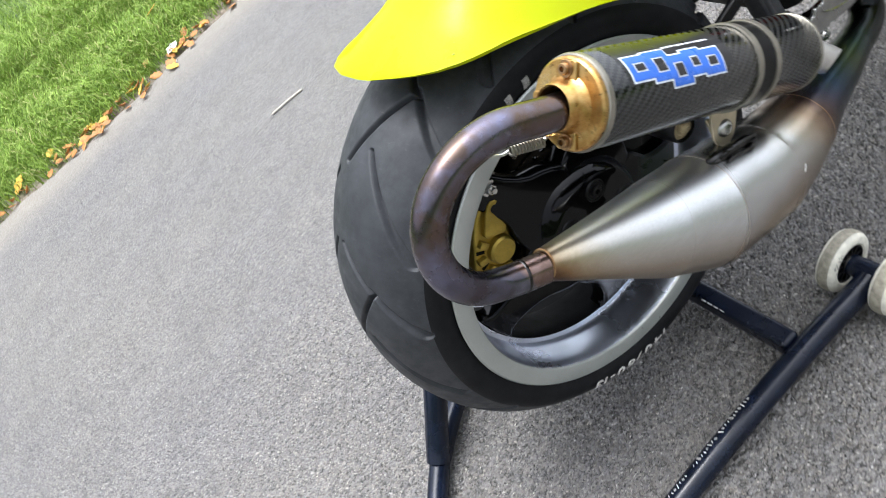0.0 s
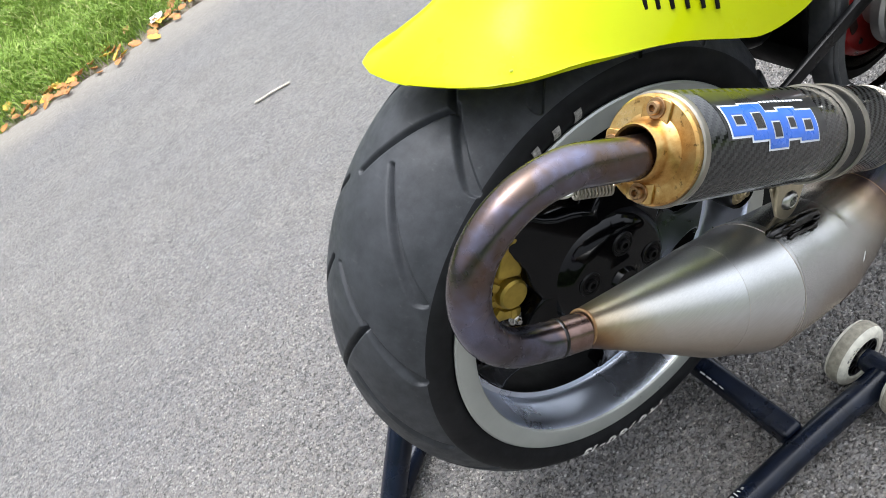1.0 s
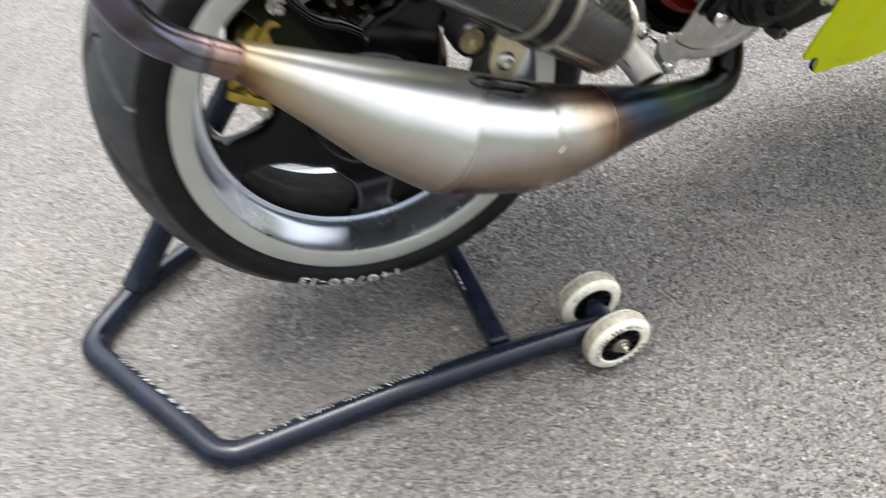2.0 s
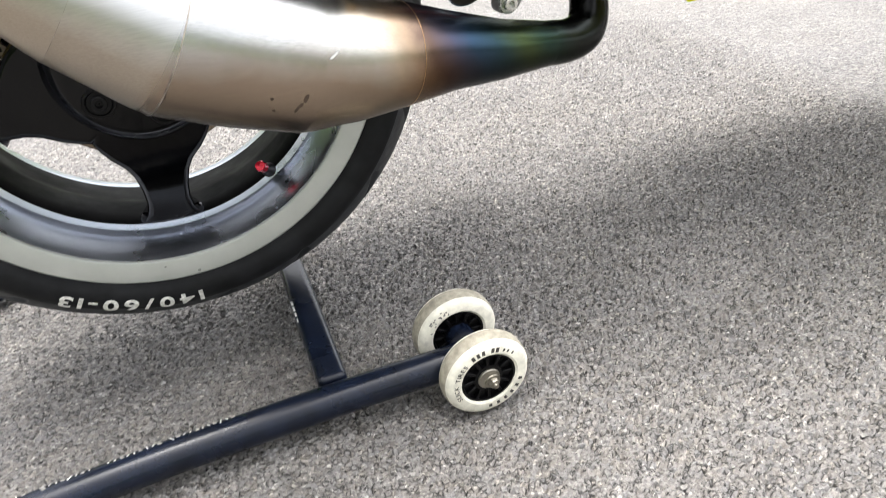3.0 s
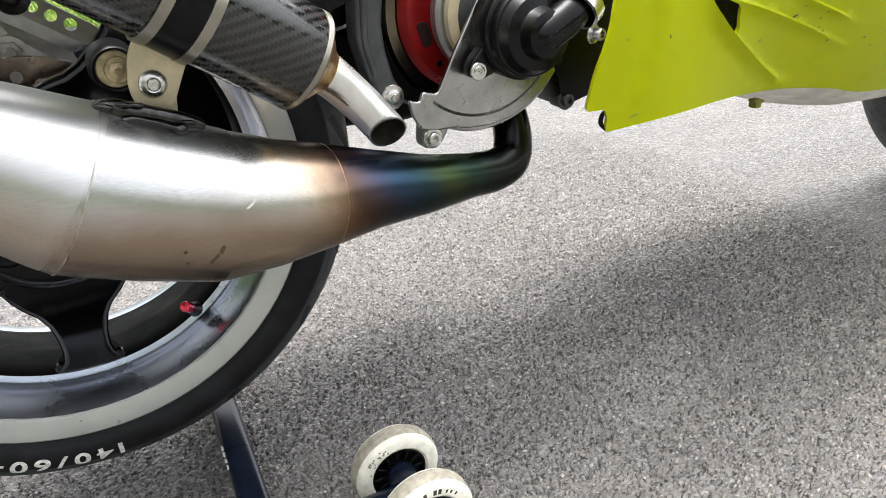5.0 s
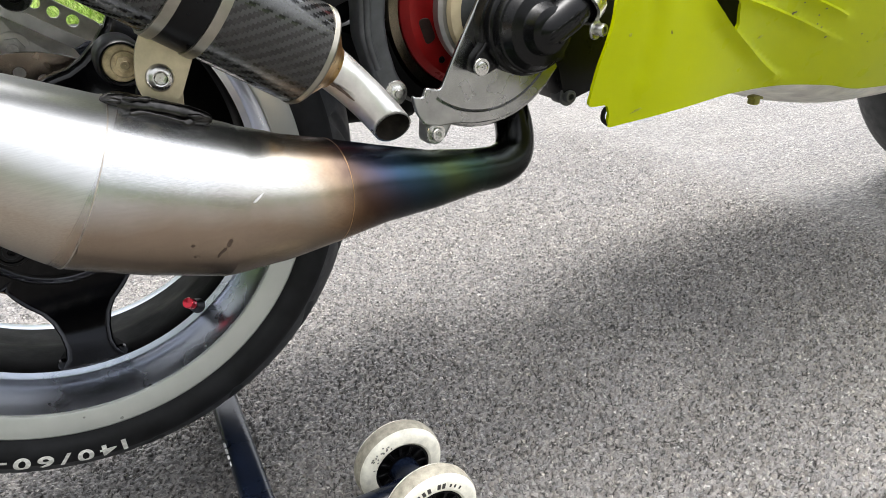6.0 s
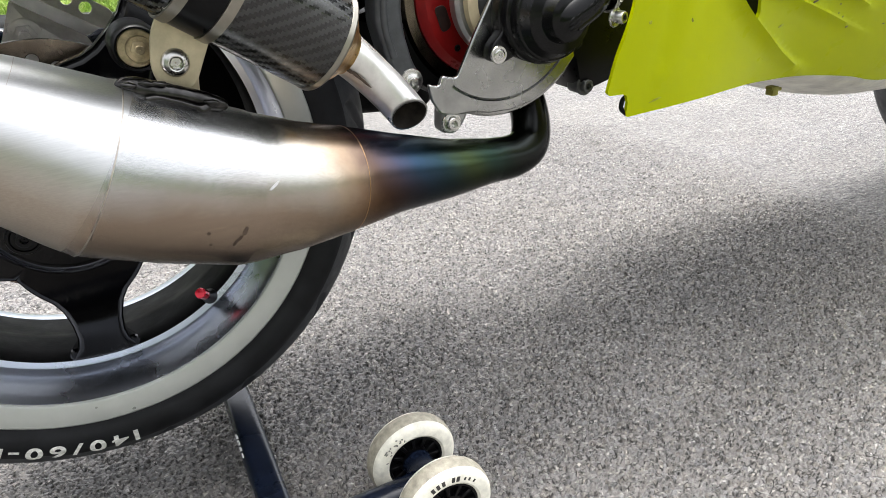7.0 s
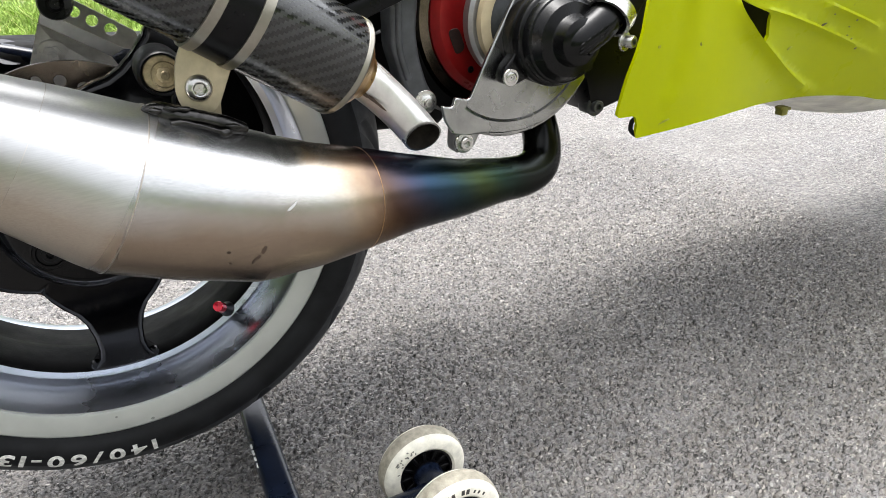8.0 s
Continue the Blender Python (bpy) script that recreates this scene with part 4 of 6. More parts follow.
outlet_rows = smooth_line([(*o0, 0.0138), (0.1800, -0.1492, 0.3708, 0.0132), (0.1930, -0.1480, 0.3565, 0.0127), (0.2045, -0.1490, 0.3420, 0.0127), (0.2140, -0.1530, 0.3270, 0.0127), (0.2220, -0.1590, 0.3130, 0.0127)], 6)
OUT_END, OUT_FACE = Vector((0.2130, -0.1525, 0.3290)), Vector((0.10, -0.80, -0.59)).normalized()


def cut_tube(rows, material):
    """A tube whose end is sawn off slantwise at the outlet's face."""
    me = sweep(rows, 40, material, False)
    for v in me.vertices:
        k = v.index // 40
        way = (Vector(rows[min(k + 1, len(rows) - 1)][:3]) - Vector(rows[max(k - 1, 0)][:3])).normalized()
        s = (OUT_END - v.co).dot(OUT_FACE) / way.dot(OUT_FACE)
        if s < 0:
            v.co += way * s
    return me


outlet = cut_tube([tuple(r) for r in outlet_rows], TUBE_STEEL)
inner = cut_tube([(*r[:3], r[3] - 0.0011) for r in outlet_rows[4:]], SOOT)
lip_o, lip_i = [v.co.copy() for v in outlet.vertices][-40:], [v.co.copy() for v in inner.vertices][-40:]
inner.flip_normals()
part("outlet_tube", outlet, silencer, "bright steel outlet tube, stained at its root")
part("outlet_bore", inner, silencer, "sooty inside of the outlet")
part("outlet_edge", mesh_from("edge", lip_o + lip_i, [(k, (k + 1) % 40, 40 + (k + 1) % 40, 40 + k) for k in range(40)], BRIGHT, False), silencer)

# strap with its two bright edges, and the hanger that it bolts to
BZ = 0.172
strap = part("silencer_strap", lathe([(0.0313, BZ - 0.0085), (0.0322, BZ - 0.0083), (0.0322, BZ + 0.0083), (0.0313, BZ + 0.0085)], 72, SIL, BLACK_SATIN), silencer, "black rubber strap between two steel bands")
for s in (-1, 1):
    part("strap_band", lathe([(0.0315, BZ + s * 0.0115 - 0.003), (0.0330, BZ + s * 0.0115 - 0.0028), (0.0330, BZ + s * 0.0115 + 0.0028), (0.0315, BZ + s * 0.0115 + 0.003)], 72, SIL, STRAP), silencer, "zinc-plated steel band")
hang = rounded([(0.0690, 0.402), (0.0780, 0.416), (0.1010, 0.399), (0.0935, 0.3850), (0.0868, 0.3722), (0.0780, 0.3680), (0.0685, 0.3735), (0.0655, 0.384)], 0.006)
TOSIDE = Matrix(((1, 0, 0, 0), (0, 0, -1, 0), (0, 1, 0, 0), (0, 0, 0, 1)))
hanger = part("exhaust_hanger", plate([hang, ring_points(0.0785, 0.3855, 0.0035)], 0.0028, Matrix.Translation((0, -0.157, 0)) @ TOSIDE, ZINC, 0.0005), scooter, "zinc-plated hanger plate with rounded corners")
part("hanger_bolt", join(lathe([(0.0034, 0.0012), (0.0036, 0.0034), (0.0042, 0.0036), (0.0058, 0.0029), (0.0072, 0.0014), (0.0076, 0.0)], 36, side_at(0.0785, -0.1585, 0.3855), BRIGHT), lathe([(0.0004, 0.0006), (0.0034, 0.0006), (0.0034, 0.0034)], 6, side_at(0.0785, -0.1585, 0.3855), BRIGHT, sharp=20)), hanger, "bright button-head bolt")
part("hanger_back_plate", plate([rounded([(0.073, 0.366), (0.088, 0.3640), (0.091, 0.386), (0.07, 0.40)], 0.004)], 0.0028, Matrix.Translation((0, -0.151, 0)) @ TOSIDE, ZINC, 0.0005), hanger)
part("rubber_mount", lathe([(0.0004, 0.004), (0.0118, 0.004), (0.0119, 0.0075), (0.0130, 0.0080), (0.0142, 0.0065), (0.0148, 0.0), (0.0155, -0.004), (0.0150, -0.024), (0.004, -0.026), (0.0004, -0.06)], 40, side_at(0.0634, -0.125, 0.3915) @ Matrix.Diagonal((0.92, 0.92, 1, 1)), BLACK_SATIN), hanger, "black rubber mounting bush")
part("mount_washer", lathe([(0.0004, 0.0052), (0.0045, 0.0052), (0.0110, 0.0048), (0.0115, 0.004)], 36, side_at(0.0634, -0.1255, 0.3915) @ Matrix.Diagonal((0.92, 0.92, 1, 1)), RUST), hanger, "rust-spotted yellow washer")
part("mount_bolt", hex_bolt(side_at(0.0645, -0.1312, 0.3910), 0.005, 0.003, RUST), hanger)


def lumpy(rows, n_, flat, amount, scale, material):
    """A swept bead, flattened towards the camera's side, with an uneven molten surface."""
    me = sweep(rows, n_, material)
    for v in me.vertices:
        k = min(v.index // n_, len(rows) - 1)
        c0 = Vector(rows[k][:3])
        d = v.co - c0
        d.y *= flat
        grow = 1 + amount * noise.noise(v.co * scale) + amount * 0.5 * noise.noise(v.co * scale * 2.7)
        v.co = c0 + d * grow
    return me


saddle = smooth_line([(0.0465, -0.1660, 0.3775, 0.0030), (0.0500, -0.1660, 0.3785, 0.0062), (0.0585, -0.1665, 0.3765, 0.0068), (0.0680, -0.1665, 0.3725, 0.0064), (0.0780, -0.1665, 0.3690, 0.0060), (0.0880, -0.1660, 0.3645, 0.0056), (0.0955, -0.1650, 0.3610, 0.0046), (0.0990, -0.1640, 0.3590, 0.0020)], 8)
part("weld_bracket", lumpy([(*r[:3], r[3] * 0.86) for r in saddle], 28, 0.9, 0.10, 110, WELD), exhaust, "dark lumpy welded mounting bracket")
lip = smooth_line([(0.0590, -0.1728, 0.3722, 0.0022), (0.0640, -0.1735, 0.3722, 0.0015), (0.0740, -0.1735, 0.3680, 0.0013), (0.0820, -0.1730, 0.3640, 0.0014), (0.0850, -0.1725, 0.3620, 0.0026), (0.0885, -0.1715, 0.3610, 0.0020)], 8)
part("bracket_lip", lumpy([tuple(r) for r in lip], 16, 1.0, 0.35, 260, WELD), exhaust, "dark rounded lip of the bracket")
for px_, pz_, w in ((0.0610, 0.3795, 1.0), (0.0665, 0.3785, 0.8), (0.0520, 0.3800, 0.9), (0.0905, 0.3640, 0.9)):
    bead = smooth_line([(px_ - 0.004 * w, -0.1700, pz_ + 0.001, 0.0012), (px_, -0.1712, pz_, 0.0021 * w), (px_ + 0.004 * w, -0.1700, pz_ - 0.001, 0.0012)], 5)
    part("weld_bead", lumpy([tuple(r) for r in bead], 14, 1.0, 0.3, 300, WELD), exhaust)

# spring between the cap and the bend
s0, s1 = Vector((-0.0830, -0.160, 0.5300)), Vector((-0.0605, -0.1610, 0.5155))
SM = axis_at(s0, s1)
L = (s1 - s0).length
coil = [SM @ Vector((0.0034 * math.cos(a), 0.0034 * math.sin(a), L * a / (2 * math.pi * 11))) for a in np.linspace(0, 2 * math.pi * 11, 11 * 14)]
spring = part("retaining_spring", sweep([(*p, 0.0008) for p in coil], 8, STRAP), exhaust, "bright coil retaining spring")
part("spring_hook", tube([s1, s1 + (s1 - s0) * 0.2 + Vector((0, 0, 0.003)), s1 + (s1 - s0) * 0.5], 0.0011, 8, BRIGHT), exhaust)
part("spring_hook", tube([s0, s0 - (s1 - s0) * 0.25 + Vector((0, 0, -0.002)), s0 - (s1 - s0) * 0.6], 0.0011, 8, BRIGHT), exhaust)

# sticker: plain blue blocks edged in white on a black ground, laid on the can
def on_can(me, lift):
    """Lays a flat mesh (x along the can, y round it, z out) on the silencer."""
    for v in me.vertices:
        a = radians(FACE) + v.co.y / 0.0312
        r = 0.0312 + lift + v.co.z
        v.co = SIL @ Vector((r * math.cos(a), r * math.sin(a), v.co.x + 0.12 * v.co.y))
    return me


def fine_patch(x0, x1, y0, y1, n, material):
    return sheet("patch", x0, x1, y0, y1, 0.0, max(2, n // 3), n, material)

part("sticker_ground", on_can(fine_patch(0.020, 0.128, -0.0215, 0.012, 24, DECAL_BLACK), 0.0002), silencer, "glossy black sticker ground")
blocks = [(0.024, 0.045, -0.010, 0.007), (0.043, 0.064, -0.013, 0.008), (0.060, 0.080, -0.0185, 0.002), (0.078, 0.097, -0.014, 0.004), (0.095, 0.116, -0.016, 0.002)]
for k, (x0, x1, y0, y1) in enumerate(blocks):
    part("sticker_block", on_can(fine_patch(x0 - 0.0012, x1 + 0.0012, -y1 - 0.0012, -y0 + 0.0012, 14, DECAL_WHITE), 0.0004 + 0.0001 * (k % 2)), silencer, "white sticker edging")
    t = 0.0052
    for (a0, a1, b0, b1) in ((x0, x1, -y1, -y1 + t), (x0, x1, -y0 - t, -y0), (x0, x0 + t, -y1, -y0), (x1 - t, x1, -y1, -y0)):
        part("sticker_block", on_can(fine_patch(a0, a1, b0, b1, 8, DECAL_BLUE), 0.0007 + 0.0001 * (k % 2)), silencer, "blue sticker shape")
    part("sticker_block", on_can(fine_patch(x0 + t + 0.001, x1 - t - 0.001, -y1 + t + 0.001, -y0 - t - 0.001, 8, DECAL_BLACK), 0.0008 + 0.0001 * (k % 2)), silencer, "dark centre of a sticker shape")
for k in range(12):
    part("sticker_line", on_can(fine_patch(0.066 + k * 0.0042, 0.0692 + k * 0.0042, -0.0100, -0.0086, 3, DECAL_WHITE), 0.0006), silencer, "fine white line of small print")

# ---- yellow bodywork ----
def sharp_rim(me):
    """Keeps the open edges of a skin crisp once it has thickness."""
    bm = bmesh.new()
    bm.from_mesh(me)
    for e in bm.edges:
        if e.is_boundary:
            e.smooth = False
    bm.to_mesh(me)
    bm.free()


def shell(name, rows, thick, material, parent, label):
    """A skin through rows of points, given a thickness."""
    n_ = len(rows[0])
    verts = [p for r in rows for p in r]
    faces = [(j * n_ + i, j * n_ + i + 1, (j + 1) * n_ + i + 1, (j + 1) * n_ + i) for j in range(len(rows) - 1) for i in range(n_ - 1)]
    ob = part(name, mesh_from(name, verts, faces, material, True, 0), parent, label)
    sharp_rim(ob.data)
    mod = ob.modifiers.new("thickness", "SOLIDIFY")
    mod.thickness, mod.offset = thick, -1
    return ob


GUARD_EDGE = np.array(smooth_line([(-0.095, 0.5470), (-0.065, 0.5462), (-0.046, 0.5440), (-0.0132, 0.5350), (0.0200, 0.5215), (0.0519, 0.5085), (0.0751, 0.4975), (0.0965, 0.4855), (0.1281, 0.4660), (0.1523, 0.4530), (0.1829, 0.4470), (0.2147, 0.4500), (0.26, 0.475), (0.31, 0.52)], 8))


def guard_edge(x):
    return float(np.interp(x, GUARD_EDGE[:, 0], GUARD_EDGE[:, 1]))


def guard_rear(s):
    return float(np.interp(s, (-1.0, -0.995, -0.97, -0.93, -0.86, -0.74, -0.5, -0.29, 0.0, 0.24, 0.6, 0.85, 0.95, 1.0), (0.000, -0.012, -0.027, -0.0375, -0.0475, -0.057, -0.0675, -0.0745, -0.083, -0.087, -0.0895, -0.086, -0.076, -0.062)))


rows = []
for j in range(121):
    u = (j / 120) ** 1.4
    row = []
    for i in range(61):
        s = -math.cos(math.pi * i / 60)
        y = -0.003 + 0.077 * s
        rear = guard_rear(s)
        x = rear + u * (0.30 - rear)
        rise = math.sin(min(1.0, (x - rear) / 0.09) * math.pi / 2) ** 0.8
        ze = guard_edge(x) if s < 0 else guard_edge(x) * 0.45 + 0.545 * 0.55
        crown = 0.5660 + 0.15 * max(0.0, x + 0.03)
        lean = (s - 0.35) / (1.35 if s < 0.35 else 0.65)
        z = ze + max(0.004, crown - ze) * (1 - abs(lean) ** (2.8 if s < 0.35 else 2.0)) * rise
        row.append((x, y, z))
    rows.append(row)
mudguard = shell("rear_mudguard", rows, 0.003, YELLOW, scooter, "fluorescent yellow tail fairing over the rear tyre")
for k, (p, high) in enumerate((((0.0655, -0.0680, 0.5305), 0.007), ((0.0750, -0.0690, 0.5275), 0.011), ((0.0857, -0.0705, 0.5220), 0.012), ((0.0971, -0.0722, 0.5155), 0.012), ((0.1092, -0.0738, 0.5085), 0.012), ((0.1209, -0.0750, 0.5010), 0.012))):
    part("vent_slot", block(0.0032, high, 0.0016, axis_at(p, Vector(p) + Vector((0.10, -0.90, 0.42))) @ Matrix.Rotation(radians(-24), 4, "Z"), BLACK_MATT, 0.0007), mudguard, "dark vent slot")


def smoothed(xs, ys, wide=0.03):
    """A line through corners, its bends eased over a width."""
    at = np.linspace(0.34, 1.12, 300)
    k = np.exp(-(((at[:, None] - at[None, :]) / wide) ** 2))
    return at, (k @ np.interp(at, xs, ys)) / k.sum(1)


FLOOR_X, FLOOR_Z = smoothed((0.36, 0.50, 0.57, 0.635, 0.734, 0.9, 1.1), (0.299, 0.299, 0.288, 0.281, 0.262, 0.250, 0.26))
BASE_X, BASE_Y = smoothed((0.36, 0.45, 0.52, 0.58, 0.65, 0.74, 0.9, 1.1), (-0.162, -0.166, -0.148, -0.125, -0.120, -0.118, -0.11, -0.10))
left_edge = smooth_line([(0.395, 0.50), (0.385, 0.44), (0.3788, 0.3905), (0.3774, 0.3753), (0.3735, 0.3599), (0.3677, 0.3427), (0.3632, 0.3215), (0.3627, 0.3175)], 5) + [(0.3645, 0.3153), (0.3700, 0.3148), (0.3765, 0.3145), (0.3800, 0.3128), (0.3822, 0.3067), (0.3818, 0.2990), (0.3825, 0.2962)]
bottom_edge = smooth_line([(0.384, 0.2956), (0.4108, 0.2962), (0.4589, 0.2962), (0.5197, 0.2920), (0.5726, 0.2840), (0.6303, 0.2764), (0.6969, 0.2636), (0.762, 0.2480), (0.90, 0.236), (1.09, 0.24)], 9)
ridge_a = smooth_line([(0.462, 0.392), (0.470, 0.3788), (0.4803, 0.3673), (0.4936, 0.3562), (0.5147, 0.3412), (0.5455, 0.3224), (0.5809, 0.3033), (0.6117, 0.2882), (0.6333, 0.2812)], 4)
ridge_b = smooth_line([(0.480, 0.382), (0.5059, 0.3739), (0.5356, 0.3645), (0.5738, 0.3513), (0.6137, 0.3365), (0.6547, 0.3202), (0.6944, 0.3048)], 4)
ridge_c = smooth_line([(0.56, 0.376), (0.6017, 0.3608), (0.6323, 0.3494), (0.6561, 0.3401), (0.6803, 0.3307)], 4)
fold = [(0.411, 0.42), (0.4125, 0.3863), (0.4140, 0.3734), (0.4133, 0.3588), (0.4092, 0.3460), (0.4069, 0.3343)]
vent_hole = [(0.4660, 0.3890), (0.4745, 0.3765), (0.4835, 0.3668), (0.4975, 0.3550), (0.5120, 0.3455), (0.5150, 0.3480), (0.5160, 0.3520), (0.5090, 0.3685), (0.5050, 0.3720), (0.4870, 0.3790)]


def near_line(x, z, line):
    """Distance to a line, how far along it (0 to 1), and whether above it."""
    best = (9.0, 0.0, 1.0)
    for k, ((x0, z0), (x1, z1)) in enumerate(zip(line, line[1:])):
        dx, dz = x1 - x0, z1 - z0
        t = max(0.0, min(1.0, ((x - x0) * dx + (z - z0) * dz) / (dx * dx + dz * dz)))
        d = math.hypot(x - x0 - t * dx, z - z0 - t * dz)
        if d < best[0]:
            best = (d, (k + t) / (len(line) - 1), math.copysign(1.0, dx * (z - z0) - dz * (x - x0)))
    return best


def inside(x, z, poly):
    hit = False
    for (x0, z0), (x1, z1) in zip(poly, poly[1:] + poly[:1]):
        if (z0 > z) != (z1 > z) and x < (x1 - x0) * (z - z0) / (z1 - z0) + x0:
            hit = not hit
    return hit


def fairing_bottom(x):
    return float(np.interp(x, [q[0] for q in bottom_edge], [q[1] for q in bottom_edge]))


RIDGES = ((ridge_a, 0.0055, 0.0045, 0.013), (ridge_b, 0.0038, 0.0026, 0.010), (ridge_c, 0.0036, 0.0026, 0.010))


def fairing_y(x, z):
    v = (z - float(np.interp(x, FLOOR_X, FLOOR_Z))) / 0.25
    base = float(np.interp(x, BASE_X, BASE_Y))
    y = base - max(0.016, 0.180 + base) * math.sin(min(1.0, max(-0.4, v) * 1.3) * math.pi / 2)
    for line, high, above, below in RIDGES:
        d, t, up = near_line(x, z, line)
        grow = min(1.0, t / 0.25) * min(1.0, (1 - t) / 0.45)
        y -= high * grow * max(0.0, 1 - d / (above if up > 0 else below)) ** (1.3 if up > 0 else 2.0)
    d, t, up = near_line(x, z, ridge_a)
    if up > 0:
        y += 0.0045 * min(1.0, d / 0.006) * math.exp(-d / 0.05) * min(1.0, (1 - t) / 0.4)
    d, t, up = near_line(x, z, fold)
    return y + 0.0012 * math.exp(-((d / 0.008) ** 2)) - 0.0016 * math.exp(-(((d - 0.012) / 0.012) ** 2)) * (up > 0)


rim = [tuple(p) for p in left_edge] + [tuple(p) for p in bottom_edge] + [(1.09, z) for z in np.linspace(0.25, 0.49, 25)] + [(x, 0.50) for x in np.linspace(1.08, 0.41, 68)]
hole = []
for p, q in zip(vent_hole, vent_hole[1:] + vent_hole[:1]):
    hole += [(p[0] + (q[0] - p[0]) * s / 4, p[1] + (q[1] - p[1]) * s / 4) for s in range(4)]
pts, edges = [], []
for line, closed in [(rim, True), (hole, True)]:
    k = len(pts)
    pts += line
    edges += [(k + i, k + i + 1) for i in range(len(line) - 1)] + [(k + len(line) - 1, k)]
guides = []
for line, high, above, below in RIDGES:
    line = [Vector((p[0], p[1])) for p in line]
    for off in (0.0, above, -below * 0.35, -below * 0.7):
        shifted = []
        for i, p in enumerate(line):
            w = (line[min(i + 1, len(line) - 1)] - line[max(i - 1, 0)]).normalized()
            q = p + Vector((-w.y, w.x)) * off
            if inside(q.x, q.y, rim) and not inside(q.x, q.y, hole):
                shifted.append((q.x, q.y))
        guides += shifted
        k = len(pts)
        pts += shifted
        if off >= 0.0:
            edges += [(k + i, k + i + 1) for i in range(len(shifted) - 1) if math.dist(shifted[i], shifted[i + 1]) < 0.03]
near = np.array(guides + rim + hole)
for x in np.arange(0.362, 1.09, 0.0045):
    for z in np.arange(0.24, 0.50, 0.0045):
        if inside(x, z, rim) and not inside(x, z, hole) and np.min(np.hypot(near[:, 0] - x, near[:, 1] - z)) > 0.0028:
            pts.append((x, z))
flat, _, tris, *_ = geometry.delaunay_2d_cdt([Vector(p) for p in pts], edges, [], 0, 1e-7)
tris = [t for t in tris if (lambda x, z: inside(x, z, rim) and not inside(x, z, hole))(sum(flat[i].x for i in t) / 3, sum(flat[i].y for i in t) / 3)]
fairing = part("side_fairing", mesh_from("side_fairing", [(p.x, fairing_y(p.x, p.y), p.y) for p in flat], [tuple(t) for t in tris], YELLOW, True, 50), scooter, "fluorescent yellow lower side fairing with chips and raised ribs")
sharp_rim(fairing.data)
mod = fairing.modifiers.new("thickness", "SOLIDIFY")
mod.thickness, mod.offset = 0.003, -1
rows = []
for i in range(40):
    x = 0.53 + 0.56 * i / 39
    zb, yb = fairing_bottom(x), fairing_y(x, fairing_bottom(x)) + 0.004
    drop = float(np.interp(x, (0.53, 0.60, 0.68, 0.80, 1.09), (0.0, 0.015, 0.029, 0.042, 0.045)))
    rows.append([(x, yb + (0.056 - 2 * yb) * s / 20, zb + 0.002 - drop * math.sin(math.pi * s / 20) ** 0.6) for s in range(21)])
shell("belly_pan", rows, 0.003, BELLY, scooter, "scuffed pale grey belly pan under the fairing")
part("belly_tab", join(block(0.008, 0.009, 0.009, pose(0.6120, -0.100, 0.2620, 0, 4, 0), TAB, 0.0015), block(0.014, 0.008, 0.0030, pose(0.6135, -0.100, 0.2640, 0, 10, 0), TAB, 0.001)), scooter, "small dull yellow tab under the belly pan")
part("fairing_hook", tube([(0.3835, -0.162, 0.3120), (0.3815, -0.159, 0.3080), (0.3805, -0.159, 0.3020), (0.3840, -0.161, 0.2975)], 0.0018, 10, BLACK_SATIN), scooter, "dark turned edge of the fairing")

# an added black sheet stands in for the dark depth behind the vent
part("vent_backing", block(0.66, 0.006, 0.25, pose(0.80, -0.095, 0.425), BLACK_MATT, 0.002), scooter, "black backing added to keep the fairing's vent opening dark")

# ---- engine, right side ----
FX, FZ = 0.333, 0.382
ENG = side_at(FX, 0, FZ)
part("engine_block", block(0.16, 0.17, 0.20, pose(0.455, 0.045, 0.402), BLACK_MATT, 0.012), scooter, "dark oily engine block")
part("radiator_hose_cover", block(0.075, 0.05, 0.13, pose(0.405, -0.085, 0.372, 0, -12, 0), BLACK_SATIN, 0.012), scooter, "dark plastic shroud behind the fairing")
arm = [(0.2275, 0.47), (0.2262, 0.409), (0.2237, 0.3767), (0.2288, 0.3531), (0.2330, 0.3400), (0.2375, 0.3265), (0.2460, 0.3215), (0.2530, 0.3240), (0.2567, 0.3333), (0.2496, 0.3456), (0.2450, 0.3659), (0.2442, 0.3849), (0.2480, 0.4064), (0.2530, 0.47)]
part("crankcase_arm", plate([rounded(arm, 0.005)], 0.022, Matrix.Translation((0, -0.074, 0)) @ TOSIDE, CAST_DARK, 0.003), scooter, "dark grey cast crankcase arm")
part("crankcase_rib", tube([(0.2330, -0.0845, 0.45), (0.2320, -0.0845, 0.405), (0.2300, -0.0845, 0.375), (0.2345, -0.0845, 0.352)], 0.0028, 12, CAST_DARK), scooter, "raised rib on the crankcase arm")
part("case_bolt", hex_bolt(side_at(0.2464, -0.0850, 0.3331), 0.0062, 0.004, BRIGHT), scooter, "hexagon crankcase bolt")
part("crankcase_web", plate([rounded([(0.252, 0.47), (0.248, 0.40), (0.252, 0.352), (0.270, 0.318), (0.300, 0.302), (0.33, 0.300), (0.36, 0.33), (0.38, 0.47)], 0.01)], 0.05, Matrix.Translation((0, -0.018, 0)) @ TOSIDE, BLACK_MATT, 0.004), scooter, "black crankcase behind the flywheel")
brace = Vector((0.262, -0.092, 0.4240)) - Vector((0.150, -0.088, 0.3900))
